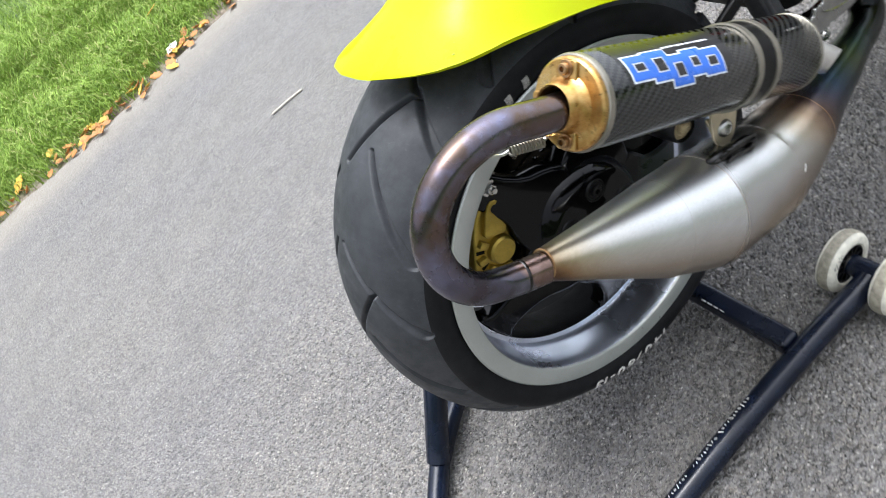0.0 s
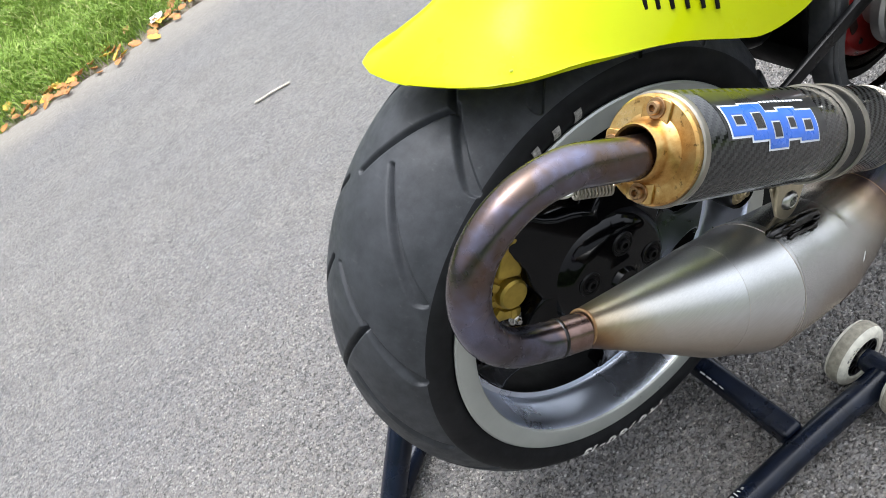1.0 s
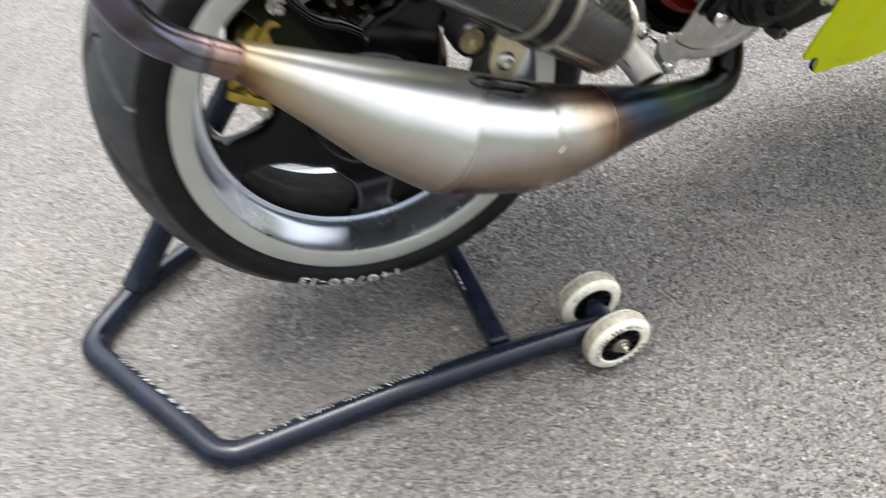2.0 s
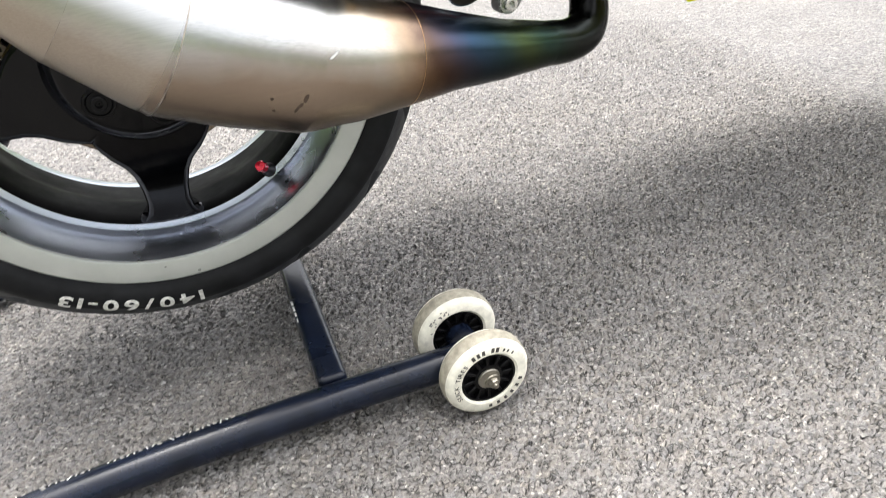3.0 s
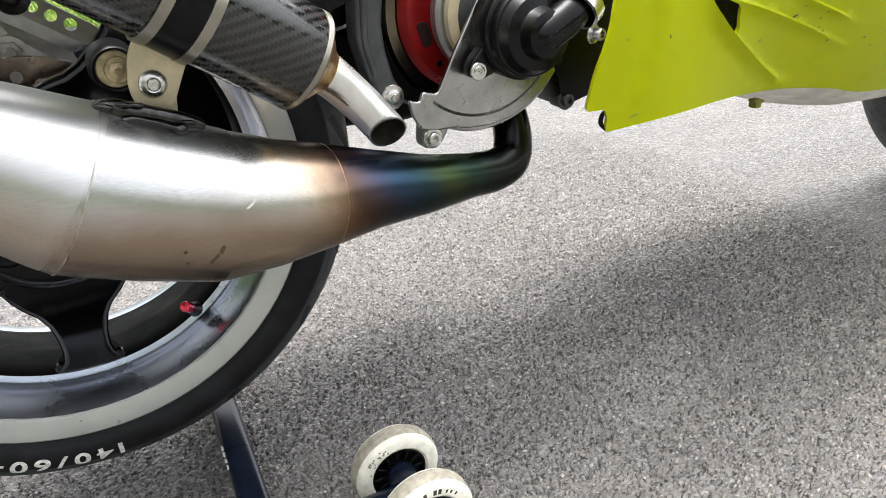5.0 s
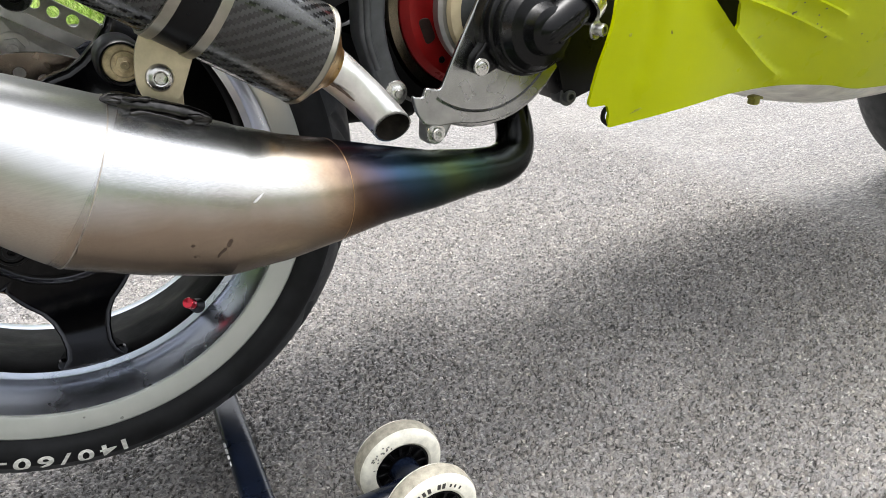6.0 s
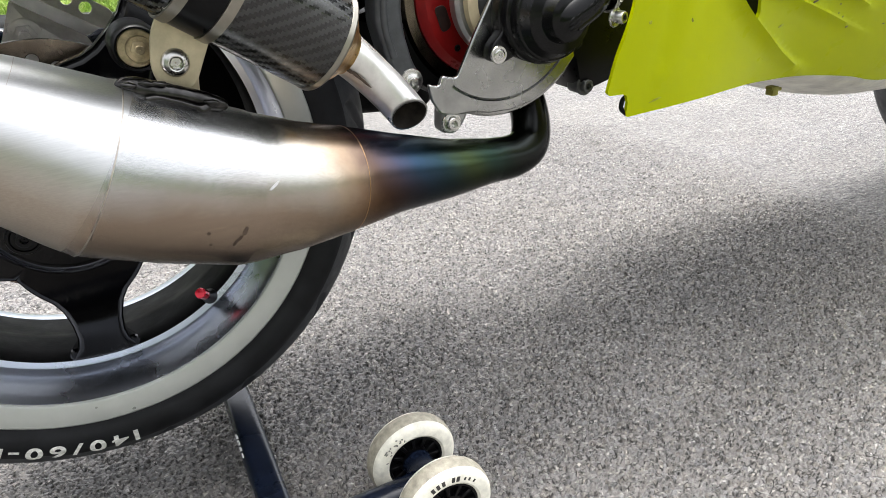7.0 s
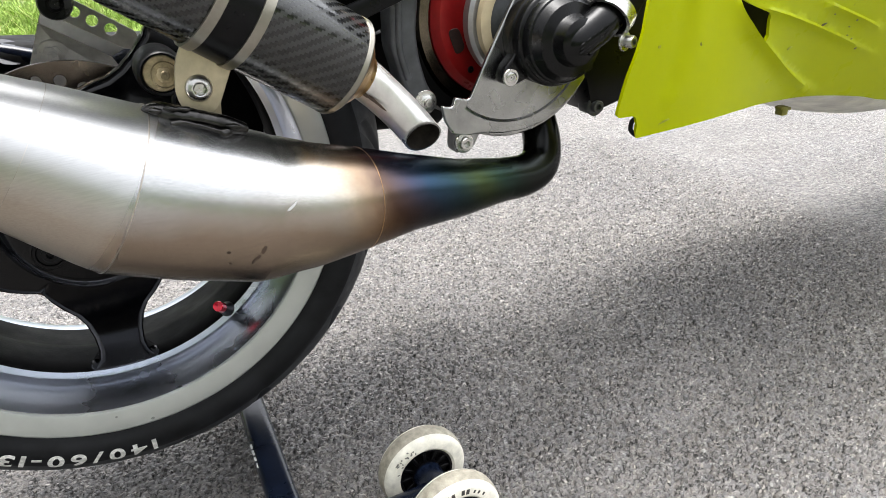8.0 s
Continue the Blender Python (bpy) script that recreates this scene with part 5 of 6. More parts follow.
part("frame_brace", block(brace.length, 0.006, 0.013, Matrix.Translation((0.206, -0.090, 0.4070)) @ brace.to_track_quat("X", "Z").to_matrix().to_4x4(), BLACK_SATIN, 0.002), scooter, "flat black frame brace above the silencer")
part("air_box", block(0.18, 0.10, 0.12, pose(0.258, 0.050, 0.452, 0, 8, 0), BLACK_MATT, 0.014, 3), scooter, "black plastic air box under the tail fairing")
part("intake_rubber", tube([(0.150, 0.01, 0.425), (0.195, -0.008, 0.402), (0.232, -0.010, 0.386), (0.275, 0.015, 0.398)], 0.010, 16, BLACK_SATIN), scooter, "black ribbed intake rubber")
part("stator_ring", lathe([(0.064, 0.050), (0.066, 0.056), (0.0735, 0.056), (0.0755, 0.052), (0.0755, 0.010)], 72, ENG, DISC), scooter, "brown-tinted steel housing ring")
part("stator_housing", lathe([(0.0760, 0.040), (0.0770, 0.056), (0.0880, 0.052), (0.0890, 0.046), (0.0890, -0.03), (0.070, -0.03)], 48, ENG, BLACK_MATT, 190, 160), scooter, "black casting round the flywheel")
rotor = part("flywheel", lathe([(0.0004, 0.052), (0.030, 0.052), (0.034, 0.060), (0.058, 0.060), (0.064, 0.055), (0.065, 0.02)], 72, ENG, RED), scooter, "red flywheel rotor")
for k in range(5):
    a = radians(196 + 72 * k)
    slot = rounded([(0.0415, -0.0090), (0.0510, -0.0105), (0.0510, 0.0105), (0.0415, 0.0090)], 0.0045)
    part("rotor_slot", plate([slot], 0.0012, ENG @ Matrix.Rotation(a, 4, "Z") @ Matrix.Translation((0, 0, 0.0601)), BROWN, 0.0004), rotor, "brown recessed slot")
    part("rotor_screw", lathe([(0.0003, 0.0010), (0.0022, 0.0010), (0.0028, 0.0)], 12, ENG @ Matrix.Rotation(a + 0.55, 4, "Z") @ Matrix.Translation((0.050, 0, 0.060)), BLACK_SATIN), rotor)
part("pulley", lathe([(0.020, 0.088), (0.044, 0.087), (0.0465, 0.084), (0.0465, 0.076), (0.034, 0.072), (0.034, 0.06)], 64, ENG, CAST), scooter, "grey metal pulley")
part("pulley_ring", lathe([(0.0325, 0.091), (0.0345, 0.0975), (0.0395, 0.0975), (0.0420, 0.096), (0.0420, 0.0890), (0.030, 0.087)], 64, ENG, CREAM), scooter, "cream plastic pulley ring")
part("pulley_hub", lathe([(0.0004, 0.101), (0.014, 0.100), (0.018, 0.096), (0.033, 0.0905)], 48, ENG, CAST_DARK), scooter)
cover = [(0.345, 0.47), (0.332, 0.430), (0.3135, 0.400), (0.2905, 0.3636), (0.2770, 0.3400), (0.2735, 0.3345), (0.2690, 0.3352), (0.2615, 0.3378), (0.2590, 0.3310), (0.2545, 0.3318), (0.2500, 0.3335), (0.2520, 0.3210), (0.2580, 0.3100), (0.2700, 0.3070), (0.2836, 0.3065),
         (0.300, 0.3030), (0.318, 0.3020), (0.336, 0.3050), (0.352, 0.3120), (0.366, 0.321), (0.378, 0.333), (0.388, 0.350), (0.391, 0.390), (0.390, 0.47)]
cover_ob = part("flywheel_cover", plate([rounded(cover, 0.0025, 3)], 0.004, Matrix.Translation((0, -0.1040, 0)) @ TOSIDE, COVER_METAL, 0.0012), scooter, "brushed aluminium half cover cut open to show the flywheel")
part("cover_flange", lathe([(0.0640, 0.1050), (0.0665, 0.1068), (0.0690, 0.1050), (0.0705, 0.1030), (0.0725, 0.1030), (0.0745, 0.1055), (0.0775, 0.1052), (0.0796, 0.1020), (0.0798, 0.0900), (0.0780, 0.0700)], 64, side_at(0.3139, 0, 0.3781), COVER_METAL, -132, 128), cover_ob, "rolled lower flange of the cover")
for x, y, z, w in ((0.268, -0.094, 0.301, 0.014), (0.387, -0.098, 0.3085, 0.012)):
    lug = rounded([(x - w * 0.6, z - w * 0.55), (x + w * 0.5, z - w * 0.6), (x + w * 1.4, z + w * 0.8), (x - w * 0.4, z + w * 1.2)], 0.006)
    part("cover_lug", plate([lug], 0.016, Matrix.Translation((0, y, 0)) @ TOSIDE, CAST if x < 0.3 else CAST_DARK, 0.003), cover_ob)
    part("cover_bolt", socket_bolt(side_at(x, y - 0.008, z), 0.0052, 0.0055, BRIGHT if x < 0.3 else CAST_DARK), cover_ob, "socket bolt with washer")

PX, PZ = 0.3380, 0.3725
NX = PX - 0.007
PUMP = side_at(PX, 0, PZ)
pump = part("water_pump", lathe([(0.0350, 0.106), (0.0355, 0.110), (0.0355, 0.118), (0.0345, 0.119), (0.0345, 0.121), (0.0355, 0.122), (0.0355, 0.127), (0.0345, 0.129), (0.0330, 0.130), (0.0325, 0.135), (0.0315, 0.137), (0.0300, 0.1375), (0.0260, 0.144), (0.0185, 0.1465), (0.0178, 0.148), (0.0160, 0.156), (0.0120, 0.158), (0.0004, 0.158)], 72, PUMP, PUMP_BLACK), scooter, "black plastic water pump housing")
for a, r in ((211.1, 0.0455), (318, 0.0375), (70, 0.0375)):
    x, z = r * math.cos(radians(a)), r * math.sin(radians(a))
    ear = [(0.020, -0.019), (r - 0.012, -0.0105), (r + 0.001, -0.0078), (r + 0.0078, 0.0), (r + 0.001, 0.0078), (r - 0.012, 0.0105), (0.020, 0.019)]
    part("pump_lug", plate([rounded(ear, 0.006)], 0.012, PUMP @ Matrix.Rotation(radians(a), 4, "Z") @ Matrix.Translation((0, 0, 0.116)), PUMP_BLACK, 0.0015), pump)
    part("pump_bolt", socket_bolt(PUMP @ Matrix.Translation((x, z, 0.1225)), 0.0042, 0.0025, BRIGHT if a < 215 else PUMP_BLACK), pump, "small socket bolt")
nozzle = smooth_line([(PX - 0.002, -0.150, PZ - 0.005, 0.0110), (NX + 0.006, -0.151, PZ - 0.001, 0.0125), (NX + 0.022, -0.151, PZ + 0.007, 0.0130), (NX + 0.034, -0.150, PZ + 0.014, 0.0125)], 5)
part("pump_nozzle", sweep([tuple(r) for r in nozzle], 28, PUMP_BLACK), pump, "black hose nozzle")
h0, h1 = Vector((NX + 0.036, -0.150, PZ + 0.015)), Vector((NX + 0.046, -0.147, PZ + 0.022))
part("hose_clamp", lathe([(0.0150, -0.005), (0.0172, -0.0048), (0.0172, 0.0048), (0.0150, 0.005)], 40, axis_at(h0, h1), BRIGHT), pump, "bright worm-drive hose clamp")
part("clamp_screw", socket_bolt(axis_at((NX + 0.042, -0.158, PZ - 0.004), (NX + 0.046, -0.170, PZ - 0.004)), 0.0045, 0.008, BRIGHT), pump, "bright clamp screw")
part("coolant_hose", tube([h0, h1 + (h1 - h0) * 0.5, (NX + 0.075, -0.140, PZ + 0.060), (NX + 0.08, -0.10, PZ + 0.12)], 0.0150, 20, BLACK_MATT), pump, "black rubber coolant hose")
for k in range(5):
    for j in range(3):
        bar = block(0.0042, 0.0011, 0.0006, side_at(NX + 0.002 + k * 0.0050, -0.1634 - 0.0002 * k, PZ - 0.0050 + 0.0025 * k + j * 0.0026) @ pose(0, 0, 0, 0, 0, 27), PUMP_BLACK, 0.0002, 1)
        part("pump_marking", bar, pump, "raised bar of moulded lettering")

# ---- far side of the rear hub: plates and nut ----
FAR = Matrix.Translation((0, 0.080, 0)) @ TOSIDE
holed = rounded([(0.0120, 0.4190), (0.0250, 0.4235), (0.0674, 0.3918), (0.0682, 0.3850), (0.0640, 0.3790), (0.0560, 0.3795), (0.0148, 0.4086)], 0.006)
tail_plate = part("holed_bracket", plate([holed, ring_points(0.0265, 0.4123, 0.0042), ring_points(0.0375, 0.4042, 0.0044), ring_points(0.0493, 0.3960, 0.0046)], 0.003, FAR, PLATE, 0.0004), scooter, "thin steel bracket with three round holes")
part("bracket_channel", plate([rounded([(0.0035, 0.4155), (0.0148, 0.4090), (0.0570, 0.3795), (0.0450, 0.3745), (-0.0009, 0.4070)], 0.002)], 0.004, Matrix.Translation((0, 0.0850, 0)) @ TOSIDE, CAST, 0.0005), tail_plate, "grey folded channel")
fold_a = [(-0.0009, 0.0800, 0.4070), (0.0450, 0.0800, 0.3745), (0.0560, 0.0660, 0.3500), (-0.0200, 0.0660, 0.3500), (-0.0152, 0.0770, 0.3769), (0.0050, 0.0765, 0.3960)]
part("bracket_sheet", mesh_from("sheet", fold_a + [(x, y + 0.003, z) for x, y, z in fold_a], [(0, 5, 1), (5, 3, 2, 1), (0, 4, 5), (5, 4, 3), (6, 7, 11), (11, 7, 8, 9), (6, 11, 10), (11, 9, 10), (0, 1, 7, 6), (1, 2, 8, 7), (2, 3, 9, 8), (3, 4, 10, 9), (4, 0, 6, 10)], PLATE, False), tail_plate, "folded grey steel sheet")
for v in tail_plate.data.vertices:
    v.co.y += 0.12 * (v.co.z - 0.4042 + 0.715 * (v.co.x - 0.0375))
part("bracket_nut", hex_bolt(side_at(0.0032, 0.0745, 0.3822), 0.0086, 0.006, PLATE), tail_plate, "steel lock nut")
part("axle_bobbin", lathe([(0.0004, 0.012), (0.0035, 0.012), (0.004, 0.009), (0.0060, 0.0085), (0.0065, 0.0075), (0.0115, 0.0080), (0.0125, 0.006), (0.0130, 0.0), (0.0125, -0.01), (0.0004, -0.01)], 32, side_at(0.0150, 0.078, 0.4205), BLACK_SATIN), tail_plate, "black round bobbin")

# ---- front wheel, far ahead under the body ----
FRONT = side_at(1.255, 0, 0.235)
front = part("front_wheel", tyre_mesh(TYRE_SECTION, 0.028, None, 160, 2, FRONT, 0.98), scooter, "black front tyre on the asphalt")
part("front_rim", lathe([(0.178, 0.046), (0.160, 0.048), (0.150, 0.01), (0.06, 0.02), (0.0005, 0.03)], 96, FRONT, BLACK_GLOSS), front)

# ---- paddock stand ----
stand = thing("paddock_stand", "blue-black tubular steel paddock stand with two skate rollers", "stand")
main = [(0.185, -0.1675, 0.0390), (0.165, -0.1670, 0.0378), (0.080, -0.160, 0.032), (-0.06, -0.156, 0.026), (-0.195, -0.156, 0.0175), (-0.222, -0.153, 0.0172), (-0.240, -0.140, 0.0172), (-0.262, -0.104, 0.0172), (-0.330, 0.008, 0.0172), (-0.347, 0.036, 0.0175), (-0.350, 0.056, 0.018), (-0.337, 0.078, 0.019), (-0.298, 0.120, 0.021)]
part("base_tube", tube([(x, y, max(z - 0.003, 0.0142)) for x, y, z in main], 0.0140, 24, STAND_PAINT, 8), stand, "bent base tube with chipped paint")
part("sleeve_tube", tube([(-0.298, 0.1195, 0.0225), (-0.282, 0.1280, 0.038), (-0.244, 0.141, 0.080), (-0.16, 0.168, 0.175), (-0.07, 0.165, 0.290), (-0.030, 0.11, 0.386)], 0.0158, 20, STAND_PAINT), stand, "upright tube in its sleeve")
part("rear_brace", tube([(-0.292, 0.122, 0.0175), (-0.234, 0.164, 0.0160), (-0.10, 0.240, 0.0160), (0.09, 0.26, 0.018)], 0.0125, 20, STAND_PAINT), stand)
part("upright_tube", tube([(-0.034, 0.113, 0.385), (0.030, 0.098, 0.3685), (0.096, 0.098, 0.381)], 0.0080, 18, STAND_PAINT), stand)
part("lift_rod", sweep([(0.020, 0.108, 0.3640, 0.0055), (0.091, 0.108, 0.3665, 0.0055)], 16, STAND_PAINT), stand)
cross = Vector((0.093, 0.26, 0.026)) - Vector((0.078, -0.148, 0.034))
part("cross_post", block(0.025, cross.length, 0.025, Matrix.Translation((Vector((0.093, 0.26, 0.022)) + Vector((0.078, -0.148, 0.030))) / 2) @ cross.to_track_quat("Y", "Z").to_matrix().to_4x4(), STAND_PAINT, 0.007, 4), stand, "square cross post welded to the base tube")
axle_a, axle_b = Vector((0.193, -0.204, 0.0384)), Vector((0.193, -0.124, 0.0384))
part("roller_axle", sweep([(*axle_a, 0.006), (*axle_b, 0.006)], 16, BRIGHT), stand)
part("axle_sleeve", sweep([(0.193, -0.182, 0.0384, 0.0125), (0.193, -0.1435, 0.0384, 0.0125)], 24, STAND_PAINT), stand)


def roller(y):
    m = side_at(0.193, y, 0.0384) @ Matrix.Diagonal((0.90, 0.90, 0.95, 1))   # 76 mm across
    body = part("roller", lathe([(0.0265, 0.0105), (0.0285, 0.0118), (0.0355, 0.0114), (0.0392, 0.0096), (0.0412, 0.0062), (0.0418, 0.0), (0.0412, -0.0062), (0.0392, -0.0096), (0.0355, -0.0114), (0.0285, -0.0118), (0.0265, -0.0105), (0.0265, 0.0105)], 72, m, URETHANE), stand, "worn white urethane skate roller")
    part("roller_tread", lathe([(0.0400, 0.0078), (0.0415, 0.0060), (0.0421, 0.003), (0.0421, -0.003), (0.0415, -0.0060), (0.0400, -0.0078)], 72, m, URETHANE_DIRTY), body, "dirty rolling surface")
    part("roller_core", lathe([(0.0265, 0.0100), (0.0245, 0.0104), (0.0235, 0.0060), (0.0145, 0.0055), (0.0138, 0.0095), (0.0085, 0.0098), (0.0085, -0.0098), (0.0265, -0.0100)], 60, m, BLACK_SATIN), body, "black plastic spoked core")
    for k in range(12):
        a = 2 * math.pi * k / 12
        part("core_rib", block(0.0108, 0.0030, 0.004, m @ Matrix.Rotation(a, 4, "Z") @ Matrix.Translation((0.0190, 0, 0.0075)), BLACK_SATIN, 0.0004, 1), body)
    part("roller_bearing", lathe([(0.0030, 0.0118), (0.0098, 0.0118), (0.0106, 0.0110), (0.0106, 0.009)], 36, m, STRAP), body, "steel bearing")
    part("roller_bolt", hex_bolt(m @ Matrix.Translation((0.003, -0.003, 0.0120)), 0.0050, 0.0050, STRAP), body, "dull steel axle bolt")
    return m, body


m, body = roller(-0.1930)
part("roller_print", arc_text("SLICK TIRES", 0.0062, 0.0298, 168.0, m @ Matrix.Translation((0, 0, 0.0118)), INK_DARK, 1.05), body, "dark print on the roller")
for k, a in enumerate((116, 107, 98, 82, 74, 62, 54, 44)):
    a, tall = radians(a), (0.0050 if k < 5 else 0.0030)
    bar = block(0.0030 if k < 5 else 0.0018, tall, 0.0004, m @ Matrix.Rotation(a - math.pi / 2, 4, "Z") @ Matrix.Translation((0, 0.0325, 0.0117)), INK_DARK, 0.0001, 1)
    part("roller_mark", bar, body, "worn dark print as a plain bar")
for k in range(6):
    a = radians(-20 - k * 14)
    part("roller_mark", block(0.0030, 0.0036, 0.0004, m @ Matrix.Rotation(a - math.pi / 2, 4, "Z") @ Matrix.Translation((0, 0.0325, 0.0117)), INK_DARK, 0.0001, 1), body, "worn dark print as a plain bar")
m, body = roller(-0.1320)
speck = random.Random(21)
for k in range(16):
    a, r = radians(speck.gauss(124, 13)), speck.uniform(0.0300, 0.0372)
    rim_line = [((0.4 + 0.6 * speck.random()) * 0.0016 * math.cos(q), (0.4 + 0.6 * speck.random()) * 0.0011 * math.sin(q)) for q in np.linspace(0, 2 * math.pi, 9)[:-1]]
    part("roller_speck", plate([rim_line], 0.0003, m @ Matrix.Translation((r * math.cos(a), r * math.sin(a), 0.0117)) @ Matrix.Rotation(speck.uniform(0, 3), 4, "Z"), SPECK, 0.00004), body, "grey speck of dirt")

# chipped places and scrawled writing along the base tube, as plain flecks and bars
rng = random.Random(8)
for k in range(22):
    t = rng.random()
    x, y, z = -0.265 - 0.065 * t, -0.098 + 0.107 * t, 0.0172
    part("paint_chip", block(rng.uniform(0.004, 0.012), rng.uniform(0.0022, 0.0055), 0.0008, pose(x + 0.0080, y + 0.0048, z + 0.0072, 32, 32, 121 + rng.uniform(-9, 9)), CHIPPED, 0.0002, 1), stand, "bare metal where paint is chipped")
for k in range(40):
    x = -0.188 + 0.0047 * k
    if k in (8, 17, 18, 28) or (k < 16 and rng.random() < 0.35):
        continue
    zc_ = max(0.0142, float(np.interp(x, [q[0] for q in reversed(main[:5])], [q[2] for q in reversed(main[:5])])) - 0.003)
    th = radians(26 + rng.uniform(-5, 5))
    part("tube_writing", block(0.0012 if k % 3 else 0.0030, 0.0068 if k % 4 == 1 else rng.uniform(0.0028, 0.0045), 0.0006, Matrix.Translation((x, -0.1563 + 0.0141 * math.sin(th), zc_ + 0.0141 * math.cos(th))) @ Matrix.Rotation(-th, 4, "X") @ Matrix.Rotation(radians(rng.uniform(-30, 30)), 4, "Z"), INK_WHITE if k % 3 else INK_WORN, 0.0002, 1), stand, "pale hand lettering as plain bars")
for k in range(4):
    part("paint_chip", block(rng.uniform(0.0010, 0.0022), rng.uniform(0.004, 0.010), 0.0008, pose(0.0690 + 0.0003 * k, -0.062 + 0.0090 * k, 0.0432, 0, 0, rng.uniform(-6, 10)), CHIPPED, 0.0002, 1), stand, "bare metal where paint is chipped")

# ---- small things on the road and the verge ----
twig = thing("twig", "pale bleached twig lying on the asphalt", "twig", at=(0.03, 1.285, 0))
twig_me = tube([(-0.048, 0.008, 0.004), (-0.01, 0.002, 0.005), (0.02, -0.002, 0.004), (0.050, -0.010, 0.004)], 0.0030, 10, WOOD)
part("twig_stem", twig_me, twig)
rng = random.Random(12)


def leaf_mesh(length, width, curl):
    verts, faces = [], []
    for i in range(9):
        t = i / 8
        w = width * math.sin(math.pi * t) ** 0.8 * (1 + 0.25 * math.sin(t * 19)) + 0.0005
        zc_ = curl * (t - 0.4) ** 2
        verts += [(length * (t - 0.5), -w, zc_ + curl * 0.35 * (w / width)), (length * (t - 0.5), 0, zc_), (length * (t - 0.5), w, zc_ + curl * 0.35 * (w / width))]
    for i in range(8):
        faces += [(i * 3, i * 3 + 1, i * 3 + 4, i * 3 + 3), (i * 3 + 1, i * 3 + 2, i * 3 + 5, i * 3 + 4)]
    return mesh_from("leaf", verts, faces, None, True, 0)


for k in range(90):
    x = -1.0 + 1.5 * rng.random()
    y = verge_line(x) + rng.gauss(0.02, 0.045)
    if k < 3:
        x, y = ((-0.585, 2.33), (0.05, 2.60), (-0.735, 2.32))[k]
    big = k < 3
    me = leaf_mesh(rng.uniform(0.03, 0.06) * (1.5 if big else 1), rng.uniform(0.009, 0.018) * (1.5 if big else 1), rng.uniform(0.005, 0.03))
    me.materials.append(LEAF_YELLOW if big or rng.random() < 0.2 else LEAF)
    ob = part("fallen_leaf", me)
    z = 0.004 + 0.045 * min(1.0, max(0.0, (y - 2.28) / 0.2)) + (0.02 if y > 2.4 else 0)
    ob.matrix_world = pose(x, y, z, rng.uniform(-25, 25), rng.uniform(-25, 25), rng.uniform(0, 360))
    mod = ob.modifiers.new("thickness", "SOLIDIFY")
    mod.thickness = 0.0006
    tagged(ob, "curled yellow fallen leaf by the verge" if big else "dry brown fallen leaf at the road's edge", "leaf", "fallen leaves")
litter = part("paper_scrap", leaf_mesh(0.07, 0.02, 0.02))
litter.data.materials.append(PAPER)
litter.matrix_world = pose(-0.016, 2.262, 0.01, 10, 0, 40)
tagged(litter, "crumpled white scrap of paper at the verge", "litter")

# loose grit on the asphalt
verts, faces = [], []
for k in range(2600):
    x, y = rng.uniform(-0.9, 1.3), rng.uniform(-0.5, 1.6)
    s = rng.uniform(0.0008, 0.0024)
    b = len(verts)
    for dx, dy, dz in ((-1, -1, 0), (1, -0.8, 0), (0.9, 1, 0), (-0.9, 0.8, 0), (0.1, 0, 1.1)):
        verts.append((x + dx * s * rng.uniform(0.6, 1.2), y + dy * s * rng.uniform(0.6, 1.2), dz * s + 0.0002))
    faces += [(b, b + 1, b + 4), (b + 1, b + 2, b + 4), (b + 2, b + 3, b + 4), (b + 3, b, b + 4)]
GRIT = plain("pale_grit", (0.34, 0.33, 0.31), 0.8, 0.0, 0.0, 0.5, 90, 0.1)
tagged(part("grit", mesh_from("grit", verts, faces, GRIT, False, 0)), "loose pale grit scattered on the asphalt", "grit", kind="stuff")

# ---- wear on steel and paint ----
STAIN = plain("burnt_on_dirt", (0.07, 0.045, 0.03), 0.6, 0.0, 0.0, 0.4, 300, 0.3)
SCUFF = plain("scuffed_paint", (0.30, 0.33, 0.015), 0.6, 0.0, 0.0, 0.4, 300, 0.2)


def mark(name, parent, place, normal, long, wide, turn, material, label):
    """A small uneven fleck lying on a surface."""
    r = random.Random(int(place[0] * 1e5))
    rim = [((0.5 + 0.35 * r.random()) * long * math.cos(a), (0.5 + 0.35 * r.random()) * wide * math.sin(a)) for a in np.linspace(0, 2 * math.pi, 11)[:-1]]
    m = axis_at(place, Vector(place) + Vector(normal)) @ Matrix.Rotation(radians(turn), 4, "Z")
    return part(name, plate([rim], 0.0004, m, material, 0.00005), parent, label)


for place, normal, long, wide, turn in (((0.0898, -0.1973, 0.2983), (0.01, -0.96, -0.27), 0.0050, 0.0022, 60), ((0.0861, -0.1959, 0.2941), (-0.03, -0.94, -0.35), 0.0030, 0.0016, 40), ((0.0834, -0.1948, 0.2919), (-0.06, -0.91, -0.42), 0.0040, 0.0012, 55),
                                        ((0.0703, -0.1985, 0.3025), (-0.03, -0.94, -0.35), 0.0018, 0.0014, 0), ((0.0703, -0.1949, 0.2943), (-0.09, -0.87, -0.49), 0.0014, 0.0012, 0), ((0.0160, -0.2002, 0.3175), (-0.25, -0.88, -0.40), 0.0075, 0.0007, 68)):
    mark("dirt_fleck", exhaust, place, normal, long, wide, turn, STAIN, "burnt-on brown dirt fleck")
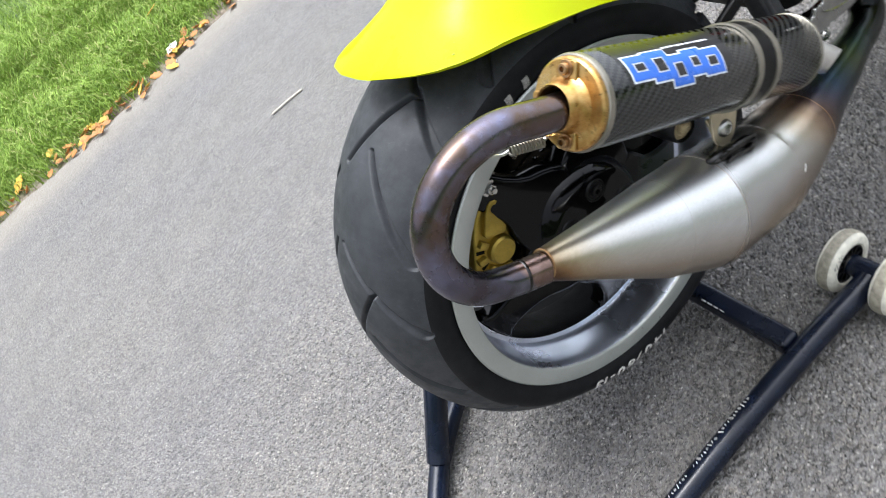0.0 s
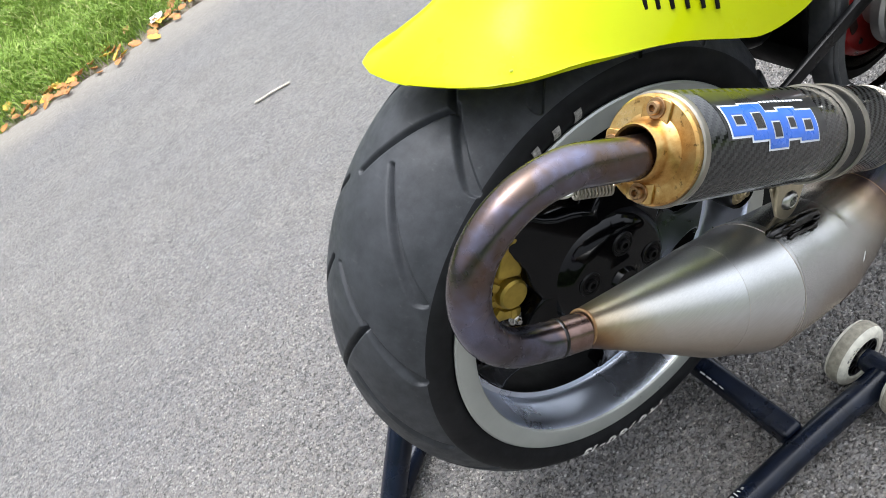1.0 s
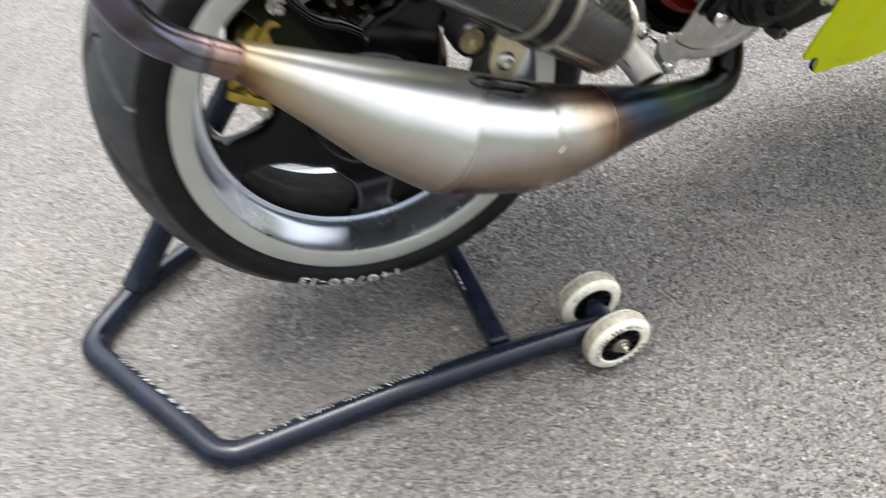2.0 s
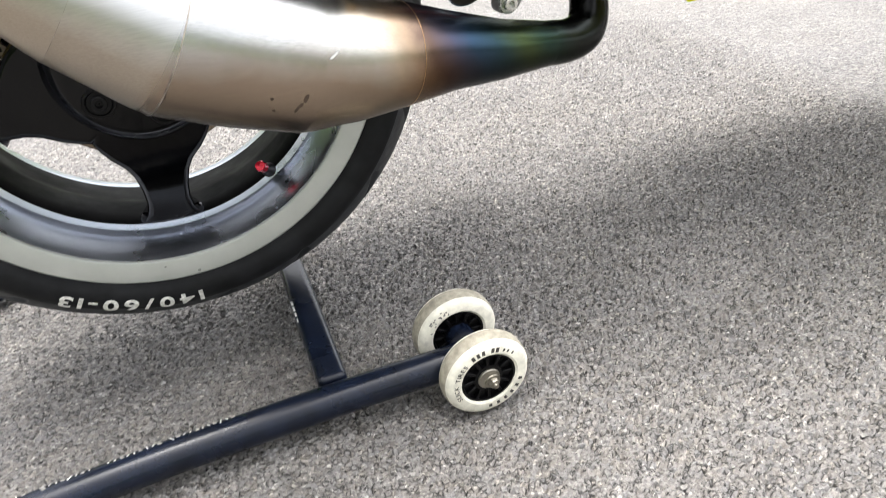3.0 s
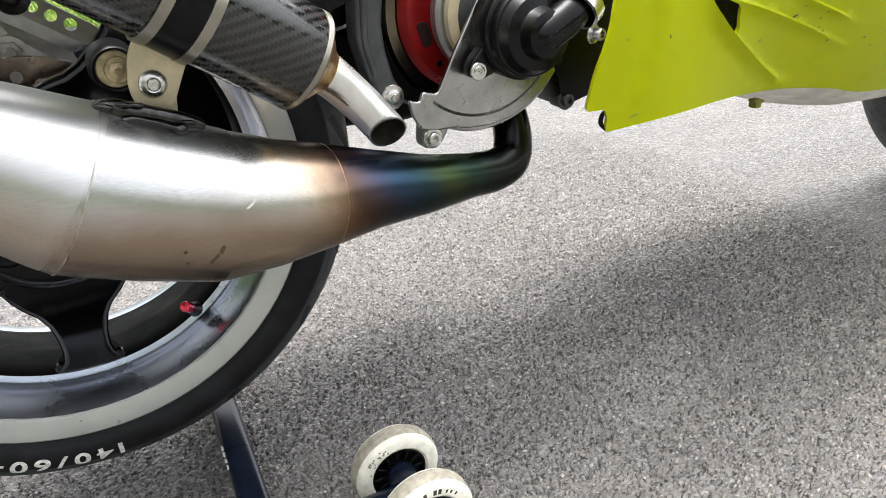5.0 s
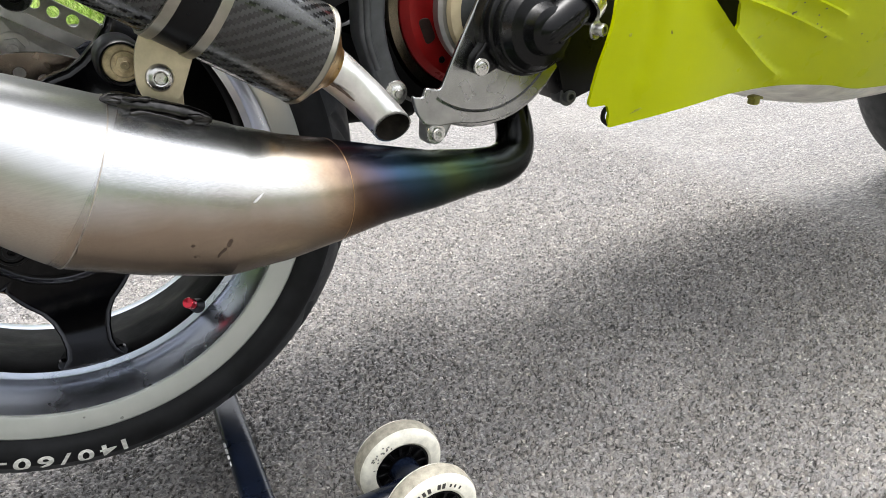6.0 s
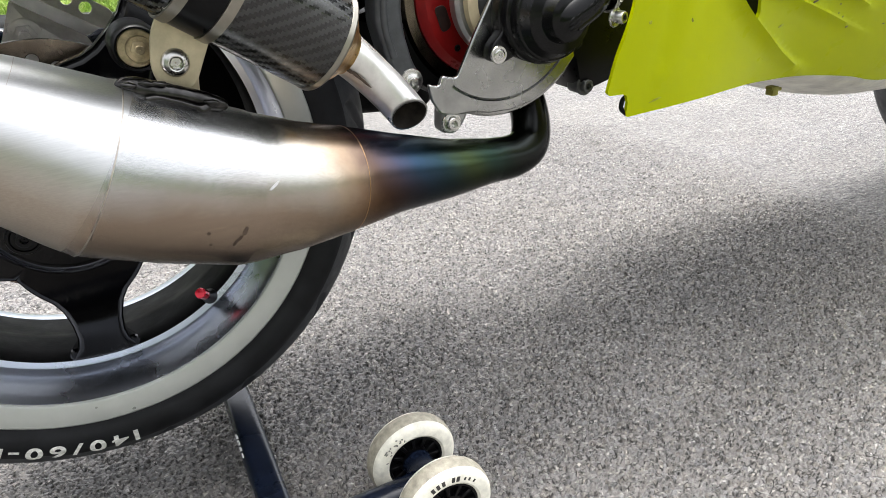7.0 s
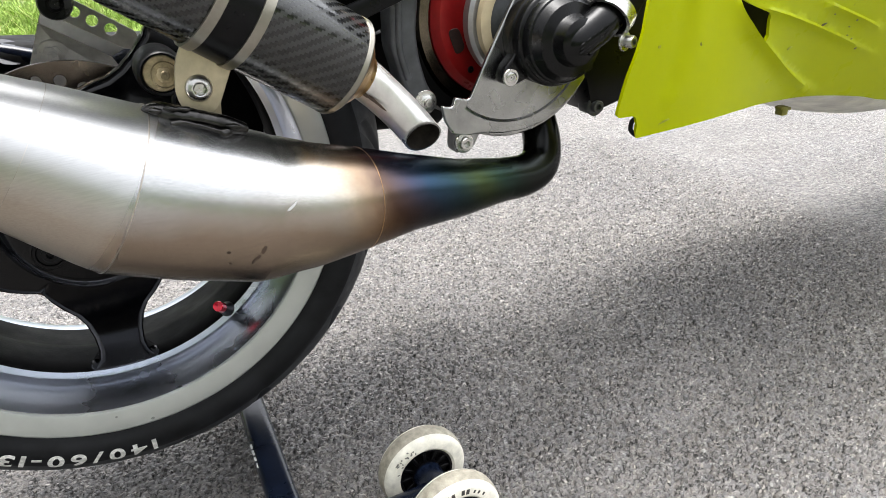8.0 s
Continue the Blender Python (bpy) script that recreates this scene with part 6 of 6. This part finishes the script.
for d, e_, long in ((0.010, 0.35, 0.010), (0.017, 0.55, 0.012), (0.006, 0.1, 0.006)):
    q = Vector((0.176, -0.1498, 0.3745)) + Vector((0.62, 0.02, -0.78)) * d
    side = Vector((-0.55 + e_ * 0.3, -0.78, -0.30 + e_ * 0.3)).normalized()
    mark("outlet_stain", silencer, q + side * 0.0134, side, long, 0.0011, 128, STAIN, "brown soot stain on the steel")
mark("scratch", exhaust, (0.1103, -0.1943, 0.3184), (0.33, -0.92, 0.23), 0.0062, 0.0011, 22, CHIPPED, "bright scratch in the steel")
for x, z, long, wide, turn in ((0.5857, 0.3504, 0.0042, 0.0014, 20), (0.5885, 0.3512, 0.0030, 0.0010, 10), (0.6252, 0.3495, 0.0035, 0.0010, 10), (0.5935, 0.3585, 0.0016, 0.0009, 0), (0.6223, 0.3439, 0.0016, 0.0010, 0),
                               (0.6454, 0.3212, 0.0030, 0.0012, 15), (0.6263, 0.3356, 0.0016, 0.0009, 0), (0.6340, 0.3314, 0.0020, 0.0009, 30), (0.6963, 0.3165, 0.0022, 0.0010, 0), (0.7119, 0.3067, 0.0018, 0.0010, 0)):
    mark("paint_chip", fairing, (x, fairing_y(x, z) - 0.0003, z), (0.10, -0.95, -0.25), long, wide, turn, INK_DARK, "dark chip in the yellow paint")
for place, normal, long, wide, turn in (((0.5533, fairing_y(0.5533, 0.3357) - 0.0003, 0.3357), (0.15, -0.94, -0.30), 0.0050, 0.0016, 15), ((0.4075, fairing_y(0.4075, 0.3049) - 0.0003, 0.3049), (-0.04, -0.99, -0.13), 0.0075, 0.0014, 14), ((0.3931, fairing_y(0.3931, 0.3634) - 0.0003, 0.3634), (0.02, -0.99, -0.13), 0.0020, 0.0020, 0)):
    mark("paint_scuff", fairing, place, normal, long, wide, turn, SCUFF, "dull scuff in the yellow paint")
for place, normal in (((-0.0412, -0.0634, 0.5499), (-0.06, -0.14, 0.99)), ((-0.0316, -0.0539, 0.5511), (0.21, -0.14, 0.97))):
    mark("paint_chip", mudguard, place, normal, 0.0022, 0.0014, 0, SCUFF, "small speck in the yellow paint")
